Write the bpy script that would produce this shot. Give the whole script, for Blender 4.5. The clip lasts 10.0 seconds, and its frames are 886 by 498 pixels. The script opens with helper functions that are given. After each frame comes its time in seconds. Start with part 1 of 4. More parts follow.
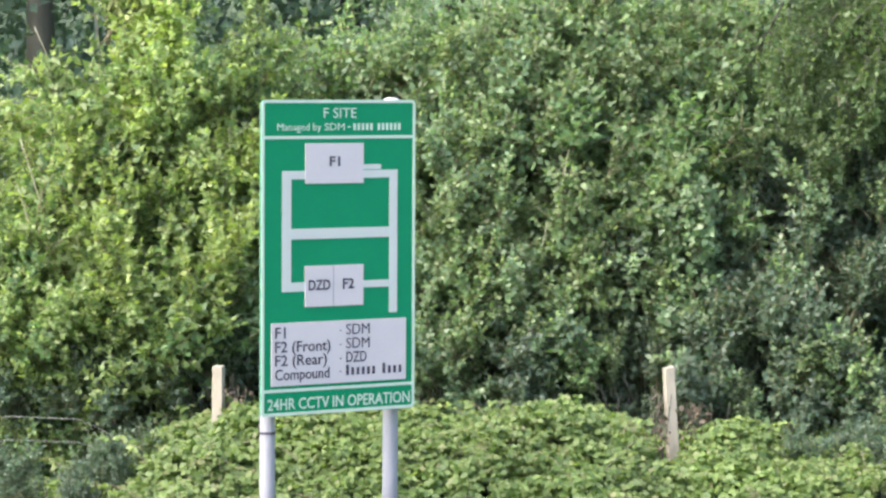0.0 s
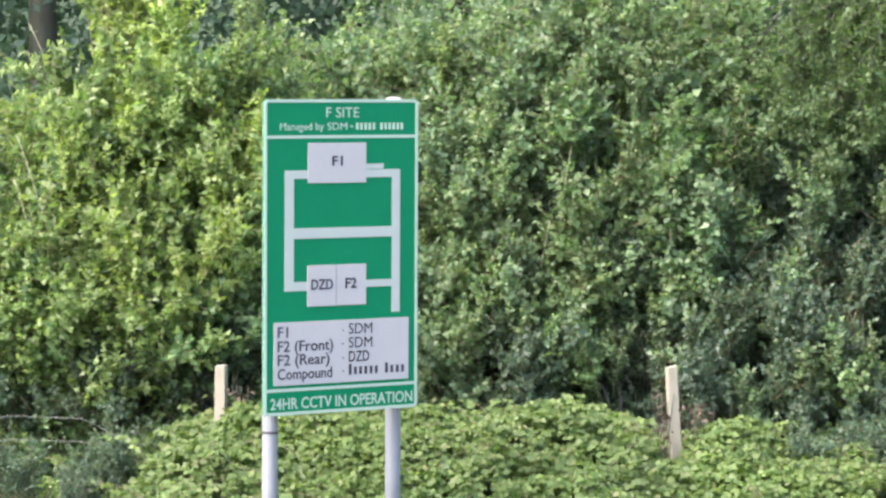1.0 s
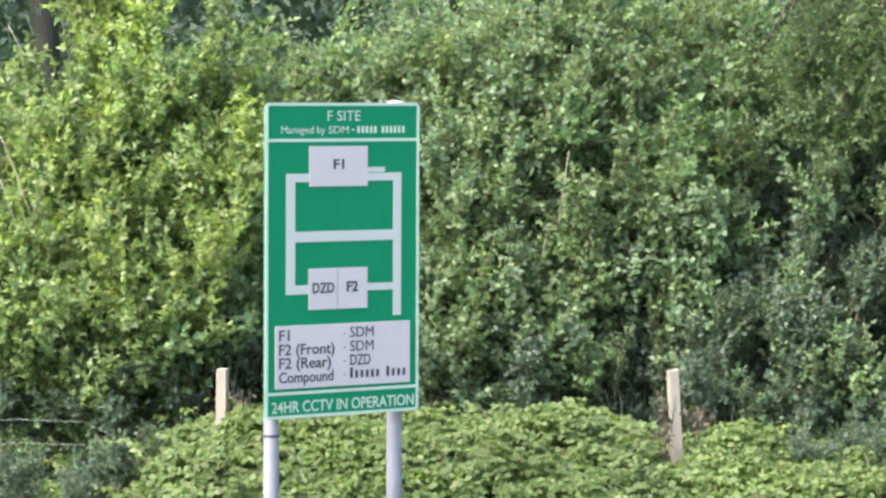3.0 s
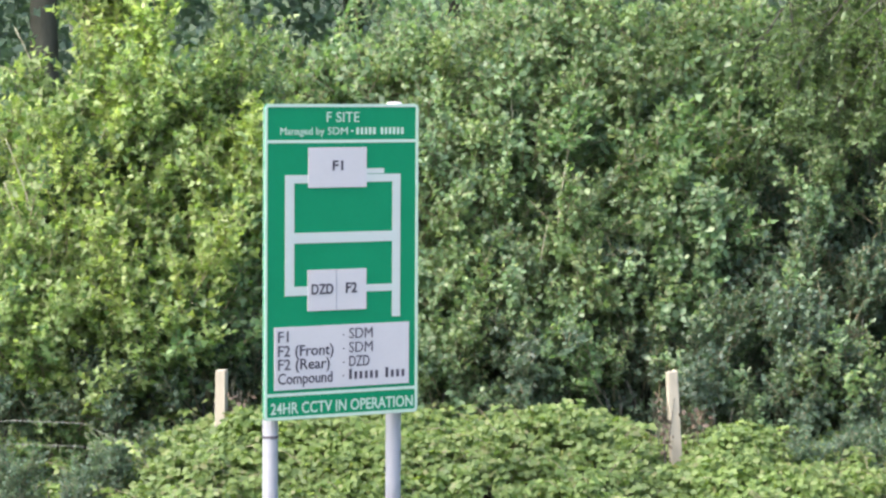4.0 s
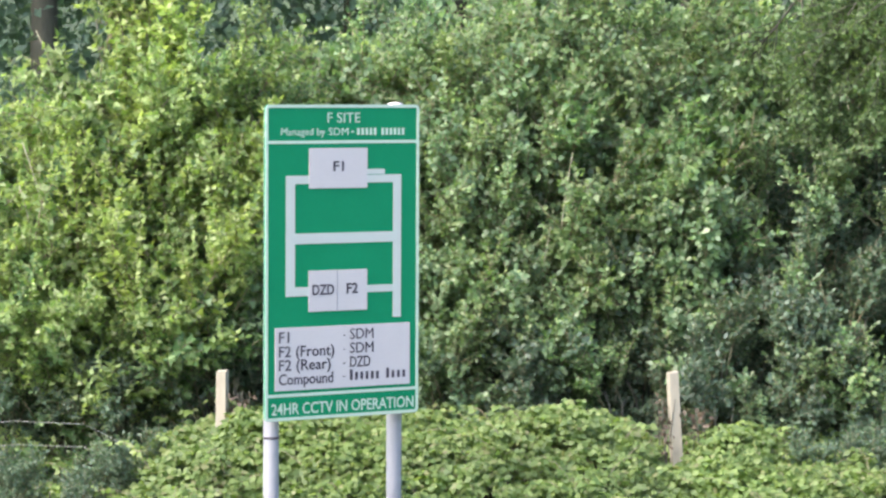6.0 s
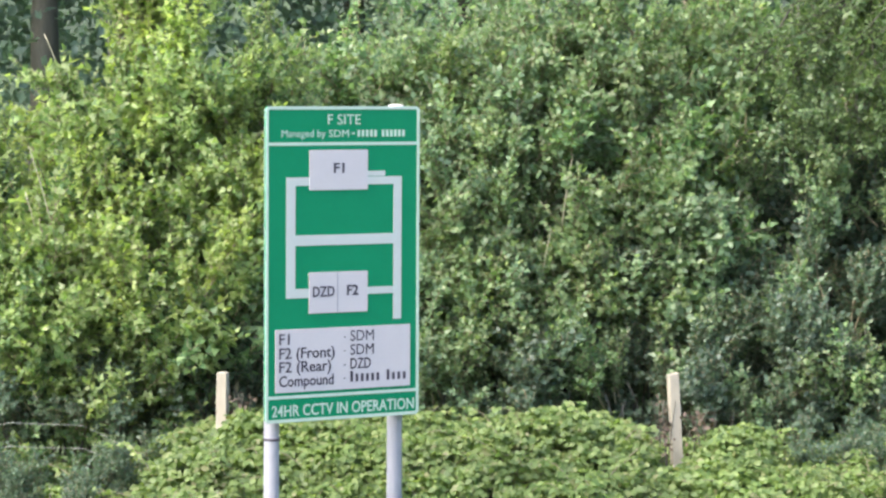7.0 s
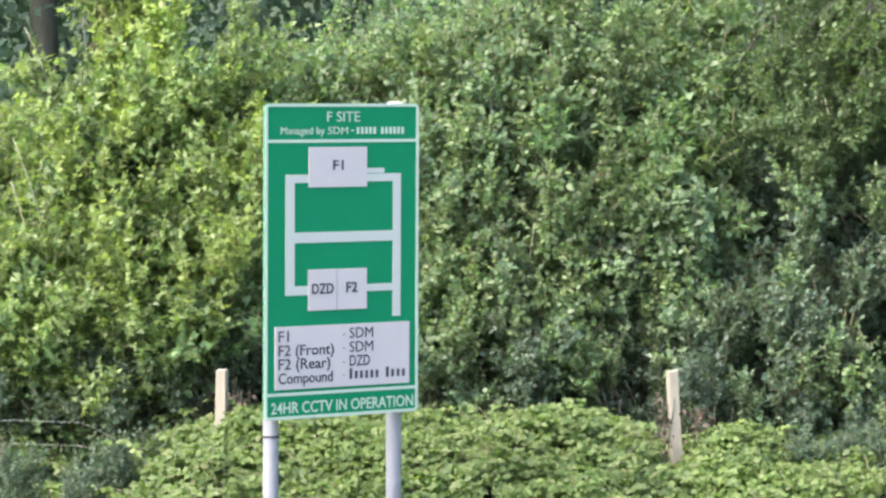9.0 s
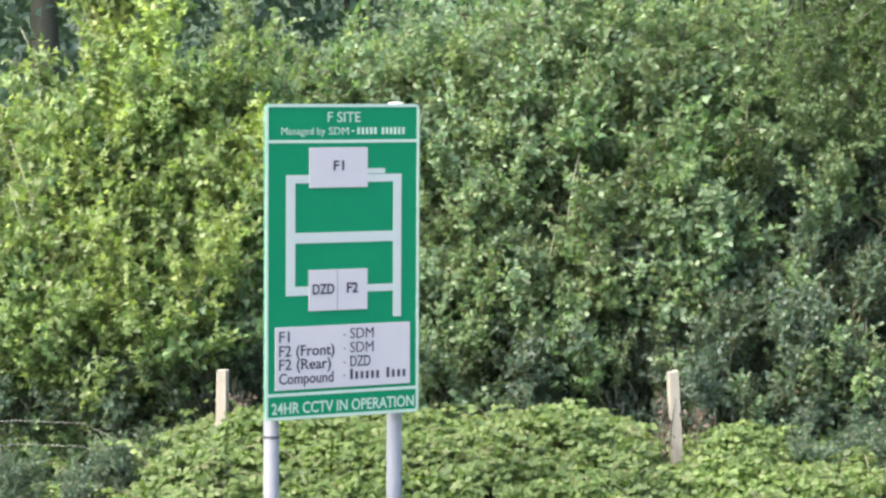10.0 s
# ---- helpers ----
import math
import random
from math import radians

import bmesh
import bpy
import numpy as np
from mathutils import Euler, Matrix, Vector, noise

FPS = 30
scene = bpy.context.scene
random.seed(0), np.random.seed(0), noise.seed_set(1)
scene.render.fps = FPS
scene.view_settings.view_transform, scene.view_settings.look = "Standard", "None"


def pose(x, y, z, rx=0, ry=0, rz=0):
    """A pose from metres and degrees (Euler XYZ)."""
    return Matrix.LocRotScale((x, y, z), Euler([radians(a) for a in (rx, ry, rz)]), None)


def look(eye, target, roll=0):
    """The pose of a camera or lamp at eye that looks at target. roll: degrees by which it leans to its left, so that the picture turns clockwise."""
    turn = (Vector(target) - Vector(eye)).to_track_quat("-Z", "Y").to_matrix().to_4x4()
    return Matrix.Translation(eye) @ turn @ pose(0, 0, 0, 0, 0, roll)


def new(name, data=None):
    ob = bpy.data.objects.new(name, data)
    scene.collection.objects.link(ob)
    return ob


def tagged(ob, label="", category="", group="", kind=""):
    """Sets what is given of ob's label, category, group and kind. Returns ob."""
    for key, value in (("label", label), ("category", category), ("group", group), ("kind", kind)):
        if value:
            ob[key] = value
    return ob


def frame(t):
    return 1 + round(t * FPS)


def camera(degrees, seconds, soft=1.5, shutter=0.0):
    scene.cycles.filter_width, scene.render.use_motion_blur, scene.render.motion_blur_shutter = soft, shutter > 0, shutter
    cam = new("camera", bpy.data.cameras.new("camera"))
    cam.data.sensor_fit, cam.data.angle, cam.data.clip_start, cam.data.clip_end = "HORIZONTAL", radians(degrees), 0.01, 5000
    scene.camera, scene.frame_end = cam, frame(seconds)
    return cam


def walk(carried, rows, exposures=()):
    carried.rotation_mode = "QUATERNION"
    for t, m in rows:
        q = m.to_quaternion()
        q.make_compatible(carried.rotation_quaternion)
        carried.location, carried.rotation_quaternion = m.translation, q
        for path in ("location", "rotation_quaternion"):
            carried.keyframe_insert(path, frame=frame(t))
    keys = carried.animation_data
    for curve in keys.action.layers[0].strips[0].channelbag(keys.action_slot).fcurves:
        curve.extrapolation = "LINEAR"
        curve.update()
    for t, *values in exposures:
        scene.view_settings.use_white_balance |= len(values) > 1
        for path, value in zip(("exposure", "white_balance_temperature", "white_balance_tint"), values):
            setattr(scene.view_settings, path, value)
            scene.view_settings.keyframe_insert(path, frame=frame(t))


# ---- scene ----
FOV = 14.9
EYE = (0.0, 0.0, 3.2)

cam = camera(FOV, 10.0, soft=2.5)
# seconds, turn to the left, tilt (degrees): a long lens on a stand, drifting slightly
DRIFT = [
    (0, -0.044, -2.861), (0.5, 0.007, -2.848), (1, 0.000, -2.870), (1.5, -0.000, -2.947), (2, 0.007, -2.878),
    (2.5, 0.029, -2.835), (4, 0.007, -2.792), (4.5, 0.009, -2.792), (5, 0.013, -2.786), (5.5, 0.016, -2.792),
    (7, 0.027, -2.751), (7.5, 0.024, -2.755), (8, 0.020, -2.764), (8.5, 0.016, -2.790), (9, 0.014, -2.799),
    (9.5, 0.013, -2.799), (10, 0.024, -2.792)]


def aim(turn, tilt):
    a, b = radians(turn), radians(tilt)
    way = Vector((-math.sin(a) * math.cos(b), math.cos(a) * math.cos(b), math.sin(b)))
    return look(EYE, Vector(EYE) + way * 20, 0.26)


walk(cam, [(t, aim(a, b)) for t, a, b in DRIFT])

# ---- light ----
SUN_ELEVATION, SUN_AZIMUTH = 50.0, 235.0     # azimuth clockwise from +y
world = bpy.data.worlds.new("sky")
scene.world = world
world.use_nodes = True
wn = world.node_tree.nodes
sky = wn.new("ShaderNodeTexSky")
sky.sky_type, sky.sun_disc = "NISHITA", False
sky.sun_elevation, sky.sun_rotation = radians(SUN_ELEVATION), radians(SUN_AZIMUTH)
sky.air_density, sky.dust_density, sky.ozone_density = 1.0, 2.6, 1.0
wn["Background"].inputs["Strength"].default_value = 0.15
world.node_tree.links.new(sky.outputs[0], wn["Background"].inputs["Color"])

sun = new("sun", bpy.data.lights.new("sun", "SUN"))
sun.data.energy, sun.data.angle, sun.data.color = 1.95, radians(22), (1.0, 0.955, 0.84)
sa, se = radians(SUN_AZIMUTH), radians(SUN_ELEVATION)
sun.matrix_world = look((math.sin(sa) * math.cos(se) * 50, math.cos(sa) * math.cos(se) * 50, math.sin(se) * 50), (0, 0, 0))
scene.view_settings.exposure = 2.32


# ---- materials ----
def material(name):
    m = bpy.data.materials.new(name)
    m.use_nodes = True
    return m, m.node_tree.nodes, m.node_tree.links, m.node_tree.nodes["Principled BSDF"]


def ramp_node(nodes, stops):
    r = nodes.new("ShaderNodeValToRGB")
    while len(r.color_ramp.elements) < len(stops):
        r.color_ramp.elements.new(0.5)
    for e, (at, c) in zip(r.color_ramp.elements, stops):
        e.position, e.color = at, (*c, 1)
    return r


def leaf_material(name, stops, gloss=0.5, through_light=0.54, branch_shift=0.25, patch=0.0):
    """Leaves: each one its own green, each branch a little lighter or darker, light shining through."""
    m, nodes, links, bsdf = material(name)
    geo, info = nodes.new("ShaderNodeNewGeometry"), nodes.new("ShaderNodeObjectInfo")
    ramp = ramp_node(nodes, stops)
    links.new(geo.outputs["Random Per Island"], ramp.inputs[0])
    hsv = nodes.new("ShaderNodeHueSaturation")
    span = nodes.new("ShaderNodeMapRange")
    span.inputs["To Min"].default_value, span.inputs["To Max"].default_value = 1 - branch_shift, 1 + branch_shift
    links.new(info.outputs["Random"], span.inputs["Value"])
    links.new(span.outputs[0], hsv.inputs["Value"])
    tex = nodes.new("ShaderNodeTexNoise")
    tex.inputs["Scale"].default_value, tex.inputs["Detail"].default_value = 55, 3
    coord = nodes.new("ShaderNodeTexCoord")
    links.new(coord.outputs["Object"], tex.inputs["Vector"])
    mottle = nodes.new("ShaderNodeMixRGB")
    mottle.blend_type, mottle.inputs[0].default_value = "OVERLAY", 0.35
    links.new(ramp.outputs[0], mottle.inputs[1])
    links.new(tex.outputs["Fac"], mottle.inputs[2])
    links.new(mottle.outputs[0], hsv.inputs["Color"])
    if patch:
        # older and younger growth in drifts about half a metre wide
        drift, tone = nodes.new("ShaderNodeTexNoise"), nodes.new("ShaderNodeMapRange")
        drift.inputs["Scale"].default_value, drift.inputs["Detail"].default_value = 2.4, 2
        links.new(coord.outputs["Object"], drift.inputs["Vector"])
        tone.inputs["From Min"].default_value, tone.inputs["From Max"].default_value = 0.3, 0.7
        tone.inputs["To Min"].default_value, tone.inputs["To Max"].default_value = 1 - patch, 1 + patch
        links.new(drift.outputs["Fac"], tone.inputs["Value"])
        links.new(tone.outputs[0], hsv.inputs["Value"])
    links.new(hsv.outputs[0], bsdf.inputs["Base Color"])
    bsdf.inputs["Roughness"].default_value = gloss
    bump = nodes.new("ShaderNodeBump")
    bump.inputs["Strength"].default_value, bump.inputs["Distance"].default_value = 0.4, 0.004
    links.new(tex.outputs["Fac"], bump.inputs["Height"])
    links.new(bump.outputs[0], bsdf.inputs["Normal"])
    glow = nodes.new("ShaderNodeBsdfTranslucent")
    warm = nodes.new("ShaderNodeMixRGB")
    warm.blend_type, warm.inputs[0].default_value = "MULTIPLY", 1.0
    warm.inputs[2].default_value = (1.2, 1.25, 0.68, 1)
    links.new(hsv.outputs[0], warm.inputs[1])
    links.new(warm.outputs[0], glow.inputs["Color"])
    mix = nodes.new("ShaderNodeMixShader")
    mix.inputs[0].default_value = through_light
    links.new(bsdf.outputs[0], mix.inputs[1])
    links.new(glow.outputs[0], mix.inputs[2])
    links.new(mix.outputs[0], nodes["Material Output"].inputs["Surface"])
    return m


def rough_material(name, stops, scale, roughness=0.8, bump_depth=0.01, stretch=(1, 1, 1), metal=0.0, shine=0.5):
    """A surface of several tones by noise at two scales, with fine relief."""
    m, nodes, links, bsdf = material(name)
    coord, maps = nodes.new("ShaderNodeTexCoord"), nodes.new("ShaderNodeMapping")
    maps.inputs["Scale"].default_value = stretch
    links.new(coord.outputs["Object"], maps.inputs["Vector"])
    big, small = nodes.new("ShaderNodeTexNoise"), nodes.new("ShaderNodeTexNoise")
    big.inputs["Scale"].default_value, small.inputs["Scale"].default_value = scale, scale * 9
    big.inputs["Detail"].default_value = small.inputs["Detail"].default_value = 6
    mixed = nodes.new("ShaderNodeMix")
    mixed.inputs[0].default_value = 0.4
    for t, socket in ((big, 2), (small, 3)):
        links.new(maps.outputs[0], t.inputs["Vector"])
        links.new(t.outputs["Fac"], mixed.inputs[socket])
    ramp = ramp_node(nodes, stops)
    links.new(mixed.outputs[0], ramp.inputs[0])
    links.new(ramp.outputs[0], bsdf.inputs["Base Color"])
    bsdf.inputs["Roughness"].default_value, bsdf.inputs["Metallic"].default_value = roughness, metal
    bsdf.inputs["Specular IOR Level"].default_value = shine
    bump = nodes.new("ShaderNodeBump")
    bump.inputs["Strength"].default_value, bump.inputs["Distance"].default_value = 0.5, bump_depth
    links.new(mixed.outputs[0], bump.inputs["Height"])
    links.new(bump.outputs[0], bsdf.inputs["Normal"])
    return m


LEAF_BRIGHT = leaf_material("bright_leaf", [(0, (0.090, 0.157, 0.052)), (0.35, (0.168, 0.248, 0.078)), (0.75, (0.25, 0.32, 0.118)), (1, (0.33, 0.385, 0.205))])
LEAF_GREEN = leaf_material("green_leaf", [(0, (0.069, 0.134, 0.057)), (0.5, (0.127, 0.211, 0.088)), (1, (0.228, 0.312, 0.157))])
LEAF_MID = leaf_material("mid_leaf", [(0, (0.088, 0.146, 0.082)), (0.5, (0.15, 0.230, 0.122)), (0.85, (0.22, 0.288, 0.165)), (1, (0.295, 0.335, 0.235))], gloss=0.48)
LEAF_OLIVE = leaf_material("olive_leaf", [(0, (0.088, 0.15, 0.064)), (0.5, (0.158, 0.238, 0.1)), (0.85, (0.235, 0.297, 0.145)), (1, (0.305, 0.345, 0.21))])
# dark foliage; its teal dark tone also paints the shade inside the hedge
LEAF_DARK_SHADE = leaf_material("dark_shade_leaf", [(0, (0.054, 0.09, 0.066)), (0.6, (0.088, 0.136, 0.09)), (1, (0.146, 0.194, 0.14))], gloss=0.46)
LEAF_HANGING = leaf_material("hanging_leaf", [(0, (0.070, 0.122, 0.05)), (0.6, (0.122, 0.186, 0.08)), (1, (0.195, 0.256, 0.122))])
# yellower, lighter copy of the bright leaf; sunlight on shoots painted in
LEAF_YOUNG_LIT = leaf_material("young_lit_leaf", [(0, (0.15, 0.225, 0.055)), (0.4, (0.235, 0.315, 0.085)), (0.8, (0.32, 0.39, 0.13)), (1, (0.38, 0.425, 0.2))])
LEAF_BRAMBLE = leaf_material("bramble_leaf", [(0, (0.083, 0.134, 0.04)), (0.5, (0.141, 0.203, 0.058)), (0.88, (0.193, 0.252, 0.083)), (1, (0.22, 0.215, 0.11))], gloss=0.55, patch=0.22)
# woodland green lifted towards teal: haze in the gaps, put into the colour
LEAF_WOOD_HAZED = leaf_material("hazed_woodland_leaf", [(0, (0.062, 0.098, 0.082)), (1, (0.12, 0.182, 0.128))])
LEAF_BROWN = leaf_material("withered_leaf", [(0, (0.042, 0.028, 0.02)), (0.6, (0.082, 0.054, 0.038)), (1, (0.13, 0.094, 0.068))], gloss=0.7, through_light=0.2)
BARK = rough_material("bark", [(0.25, (0.03, 0.028, 0.021)), (0.6, (0.062, 0.058, 0.043)), (0.8, (0.1, 0.095, 0.073))], 6, 0.85, 0.01, (1, 1, 0.25))
TWIG = rough_material("twig", [(0.25, (0.11, 0.09, 0.05)), (0.75, (0.24, 0.21, 0.13))], 12, 0.7, 0.003, (1, 1, 0.3))
DRY_STEM = rough_material("dry_stem", [(0.25, (0.24, 0.22, 0.15)), (0.75, (0.38, 0.35, 0.25))], 12, 0.7, 0.003, (1, 1, 0.3))
TIMBER = rough_material("weathered_timber", [(0.25, (0.2, 0.175, 0.14)), (0.5, (0.285, 0.25, 0.2)), (0.8, (0.35, 0.32, 0.265))], 9, 0.8, 0.004, (1, 1, 0.12))
SOIL = rough_material("grass_and_soil", [(0.3, (0.025, 0.025, 0.014)), (0.5, (0.04, 0.06, 0.018)), (0.75, (0.065, 0.095, 0.028))], 3, 0.9, 0.03)
WOODED = rough_material("wooded_slope", [(0.3, (0.012, 0.02, 0.012)), (0.55, (0.03, 0.048, 0.022)), (0.75, (0.05, 0.075, 0.03))], 0.9, 0.9, 0.3)
GREEN_FACE = rough_material("green_sign_face", [(0.2, (0.0, 0.152, 0.064)), (0.8, (0.002, 0.182, 0.079))], 4, 0.55, 0.0004, shine=0.15)
WHITE_FACE = rough_material("white_sign_film", [(0.2, (0.41, 0.362, 0.37)), (0.8, (0.455, 0.402, 0.41))], 5, 0.4, 0.0004)
PALE_FILM = rough_material("pale_sign_film", [(0.2, (0.35, 0.43, 0.35)), (0.8, (0.4, 0.48, 0.395))], 5, 0.4, 0.0004)
ROAD_FILM = rough_material("road_line_film", [(0.2, (0.385, 0.385, 0.365)), (0.8, (0.43, 0.43, 0.405))], 5, 0.4, 0.0004)
INK = rough_material("dark_lettering", [(0.2, (0.02, 0.012, 0.026)), (0.8, (0.04, 0.026, 0.045))], 6, 0.5, 0.0003)
POST_GREY = rough_material("grey_post_coating", [(0.2, (0.205, 0.2, 0.228)), (0.8, (0.255, 0.25, 0.28))], 5, 0.45, 0.0006, (1, 1, 0.3))
ALUMINIUM = rough_material("aluminium", [(0.2, (0.5, 0.5, 0.5)), (0.8, (0.62, 0.62, 0.62))], 8, 0.4, 0.0005, metal=0.8)
WIRE = rough_material("galvanised_wire", [(0.2, (0.22, 0.22, 0.2)), (0.8, (0.34, 0.34, 0.31))], 20, 0.6, 0.0003, metal=0.3)


# ---- mesh helpers ----
def part(name, bm, mat, parent=None, label="", at=None):
    me = bpy.data.meshes.new(name)
    bm.to_mesh(me)
    bm.free()
    me.materials.append(mat)
    ob = new(name, me)
    ob.parent = parent
    if at is not None:
        ob.matrix_basis = at
    return tagged(ob, label)


def empty(name, m):
    ob = new(name)
    ob.empty_display_size = 0.2
    ob.matrix_basis = m
    return ob


def box(x0, x1, y0, y1, z0, z1, bevel=0.0):
    bm = bmesh.new()
    bmesh.ops.create_cube(bm, size=1, matrix=Matrix.Translation(((x0 + x1) / 2, (y0 + y1) / 2, (z0 + z1) / 2)) @ Matrix.Diagonal((x1 - x0, y1 - y0, z1 - z0, 1)))
    if bevel:
        bmesh.ops.bevel(bm, geom=bm.edges[:], offset=bevel, segments=2, affect="EDGES", profile=0.5)
    return bm


def tube_arrays(points, radii, sides=5):
    """Rings round a line of points: vertices and quads."""
    pts = np.array(points, float)
    n = len(pts)
    tang = np.gradient(pts, axis=0)
    tang /= np.linalg.norm(tang, axis=1)[:, None] + 1e-9
    ref = np.where(np.abs(tang[:, :1]) > 0.9, [[0, 1, 0]], [[1, 0, 0]])
    a = np.cross(tang, ref)
    a /= np.linalg.norm(a, axis=1)[:, None]
    b = np.cross(tang, a)
    ang = np.arange(sides) * 2 * np.pi / sides
    ring = a[:, None] * np.cos(ang)[None, :, None] + b[:, None] * np.sin(ang)[None, :, None]
    verts = (pts[:, None] + ring * np.array(radii, float)[:, None, None]).reshape(-1, 3)
    quads = [(i * sides + k, i * sides + (k + 1) % sides, (i + 1) * sides + (k + 1) % sides, (i + 1) * sides + k)
             for i in range(n - 1) for k in range(sides)]
    quads += [tuple(range(sides))[::-1], tuple((n - 1) * sides + k for k in range(sides))]
    return verts, quads


def tubes_mesh(name, lines, mat, sides=5):
    verts, faces, off = [], [], 0
    for points, radii in lines:
        v, q = tube_arrays(points, radii, sides)
        verts.extend(v.tolist())
        faces.extend(tuple(i + off for i in f) for f in q)
        off += len(v)
    me = bpy.data.meshes.new(name)
    me.from_pydata(verts, [], faces)
    me.polygons.foreach_set("use_smooth", [True] * len(me.polygons))
    me.materials.append(mat)
    return me


# leaf outlines: along, across, up; and their triangles
OVAL = (np.array([(0, 0, 0), (0.42, -0.5, 0.1), (0.42, 0.5, 0.1), (1, 0, -0.12), (0.5, 0, 0.0)]),
        [(0, 1, 4), (0, 4, 2), (4, 1, 3), (4, 3, 2)])
LOBED = (np.array([(0, 0, 0), (0.18, -0.52, 0.07), (0.52, -0.26, 0.03), (1.05, 0, -0.12), (0.52, 0.26, 0.03), (0.18, 0.52, 0.07), (0.38, 0, -0.03)]),
         [(i, (i + 1) % 6, 6) for i in range(6)])
PLAIN = (np.array([(0, 0, 0), (0.45, -0.5, 0.08), (1, 0, -0.1), (0.45, 0.5, 0.08)]), [(0, 1, 2), (0, 2, 3)])


def leaves_mesh(name, place, way, up, length, width, mat, shape=OVAL):
    place, way, up = (np.asarray(a, float) for a in (place, way, up))
    way = way / (np.linalg.norm(way, axis=1)[:, None] + 1e-9)
    side = np.cross(way, up)
    side /= np.linalg.norm(side, axis=1)[:, None] + 1e-9
    up = np.cross(side, way)
    pts, tris = shape
    L, W = np.asarray(length)[:, None, None], np.asarray(width)[:, None, None]
    v = place[:, None] + way[:, None] * pts[None, :, :1] * L + side[:, None] * pts[None, :, 1:2] * W + up[:, None] * pts[None, :, 2:] * L
    n, k = len(place), len(pts)
    f = (np.arange(n)[:, None, None] * k + np.array(tris)[None]).reshape(-1, 3)
    me = bpy.data.meshes.new(name)
    me.vertices.add(n * k)
    me.vertices.foreach_set("co", v.ravel())
    me.loops.add(f.size)
    me.loops.foreach_set("vertex_index", f.ravel())
    me.polygons.add(len(f))
    me.polygons.foreach_set("loop_start", np.arange(0, f.size, 3))
    me.update(calc_edges=True)
    me.materials.append(mat)
    return me


# ---- shoots: a twig that branches, and its leaves ----
def shoot(seed, leaf_mat, length=1.0, twigs=12, leaf=0.06, slim=0.62, gap=0.03, droop=0.0, spread=50, shape=OVAL, wood=TWIG):
    """One branch along +z from the origin: its main wood, and its leaves on their twigs, as two meshes."""
    rng = np.random.default_rng(seed)
    bend = rng.normal(0, 0.12, 2)
    t = np.linspace(0, 1, 7)
    main = np.stack([bend[0] * t ** 2 * length, bend[1] * t ** 2 * length, t * length], 1)
    main[:, 2] -= droop * length * t ** 3
    lines = [(main, 0.009 * (1 - 0.8 * t) + 0.0015)]
    spots, ways = [], []

    def grow(points, start):
        seg = np.linalg.norm(np.diff(points, axis=0), axis=1)
        total, at, flip = seg.sum(), start, 1
        s = np.concatenate([[0], np.cumsum(seg)])
        while at < total:
            p = np.array([np.interp(at, s, points[:, i]) for i in range(3)])
            q = np.array([np.interp(min(at + 0.01, total), s, points[:, i]) for i in range(3)])
            d = (q - p) / (np.linalg.norm(q - p) + 1e-9)
            turn = rng.normal(0, 1, 3)
            out = np.cross(d, turn)
            out /= np.linalg.norm(out) + 1e-9
            spots.append(p)
            ways.append(d * rng.uniform(0.1, 0.8) + out * flip + np.array([0, 0, rng.uniform(-0.35, 0.25)]))
            flip = -flip
            at += gap * rng.uniform(0.6, 1.5)
        spots.append(points[-1])
        ways.append(points[-1] - points[-2])

    grow(main, length * 0.25)
    for i in range(twigs):
        u = rng.uniform(0.12, 0.95)
        p = np.array([np.interp(u, t, main[:, k]) for k in range(3)])
        az, el = i * 2.4 + rng.uniform(-0.5, 0.5), radians(90 - spread * rng.uniform(0.6, 1.25))
        d = np.array([math.cos(az) * math.cos(el), math.sin(az) * math.cos(el), math.sin(el)])
        size = length * rng.uniform(0.22, 0.42) * (1.15 - 0.6 * u)
        w = np.linspace(0, 1, 3)
        line = p + d * (w * size)[:, None] + np.array([0, 0, 1]) * ((0.18 - droop * 1.5) * size * w ** 2)[:, None]
        lines.append((line[[0, 2]], (0.005, 0.0022)))
        grow(line, size * 0.15)
    n = len(spots)
    up = np.array([0, 0, 1.0]) + rng.normal(0, 0.5, (n, 3))
    size = leaf * rng.uniform(0.6, 1.25, n)
    leafy = leaves_mesh("foliage", spots, ways, up, size, size * slim * rng.uniform(0.85, 1.15, n), leaf_mat, shape)
    twiggy = tubes_mesh("twigs", lines[1:], wood, 3)
    bm = bmesh.new()
    bm.from_mesh(leafy)
    bm.faces.ensure_lookup_table()
    leaves = len(bm.faces)
    bm.from_mesh(twiggy)
    bm.faces.ensure_lookup_table()
    for f in bm.faces[leaves:]:
        f.material_index = 1
    bm.to_mesh(leafy)
    bm.free()
    bpy.data.meshes.remove(twiggy)
    leafy.materials.append(wood)
    return tubes_mesh("branch", lines[:1], wood, 5), leafy


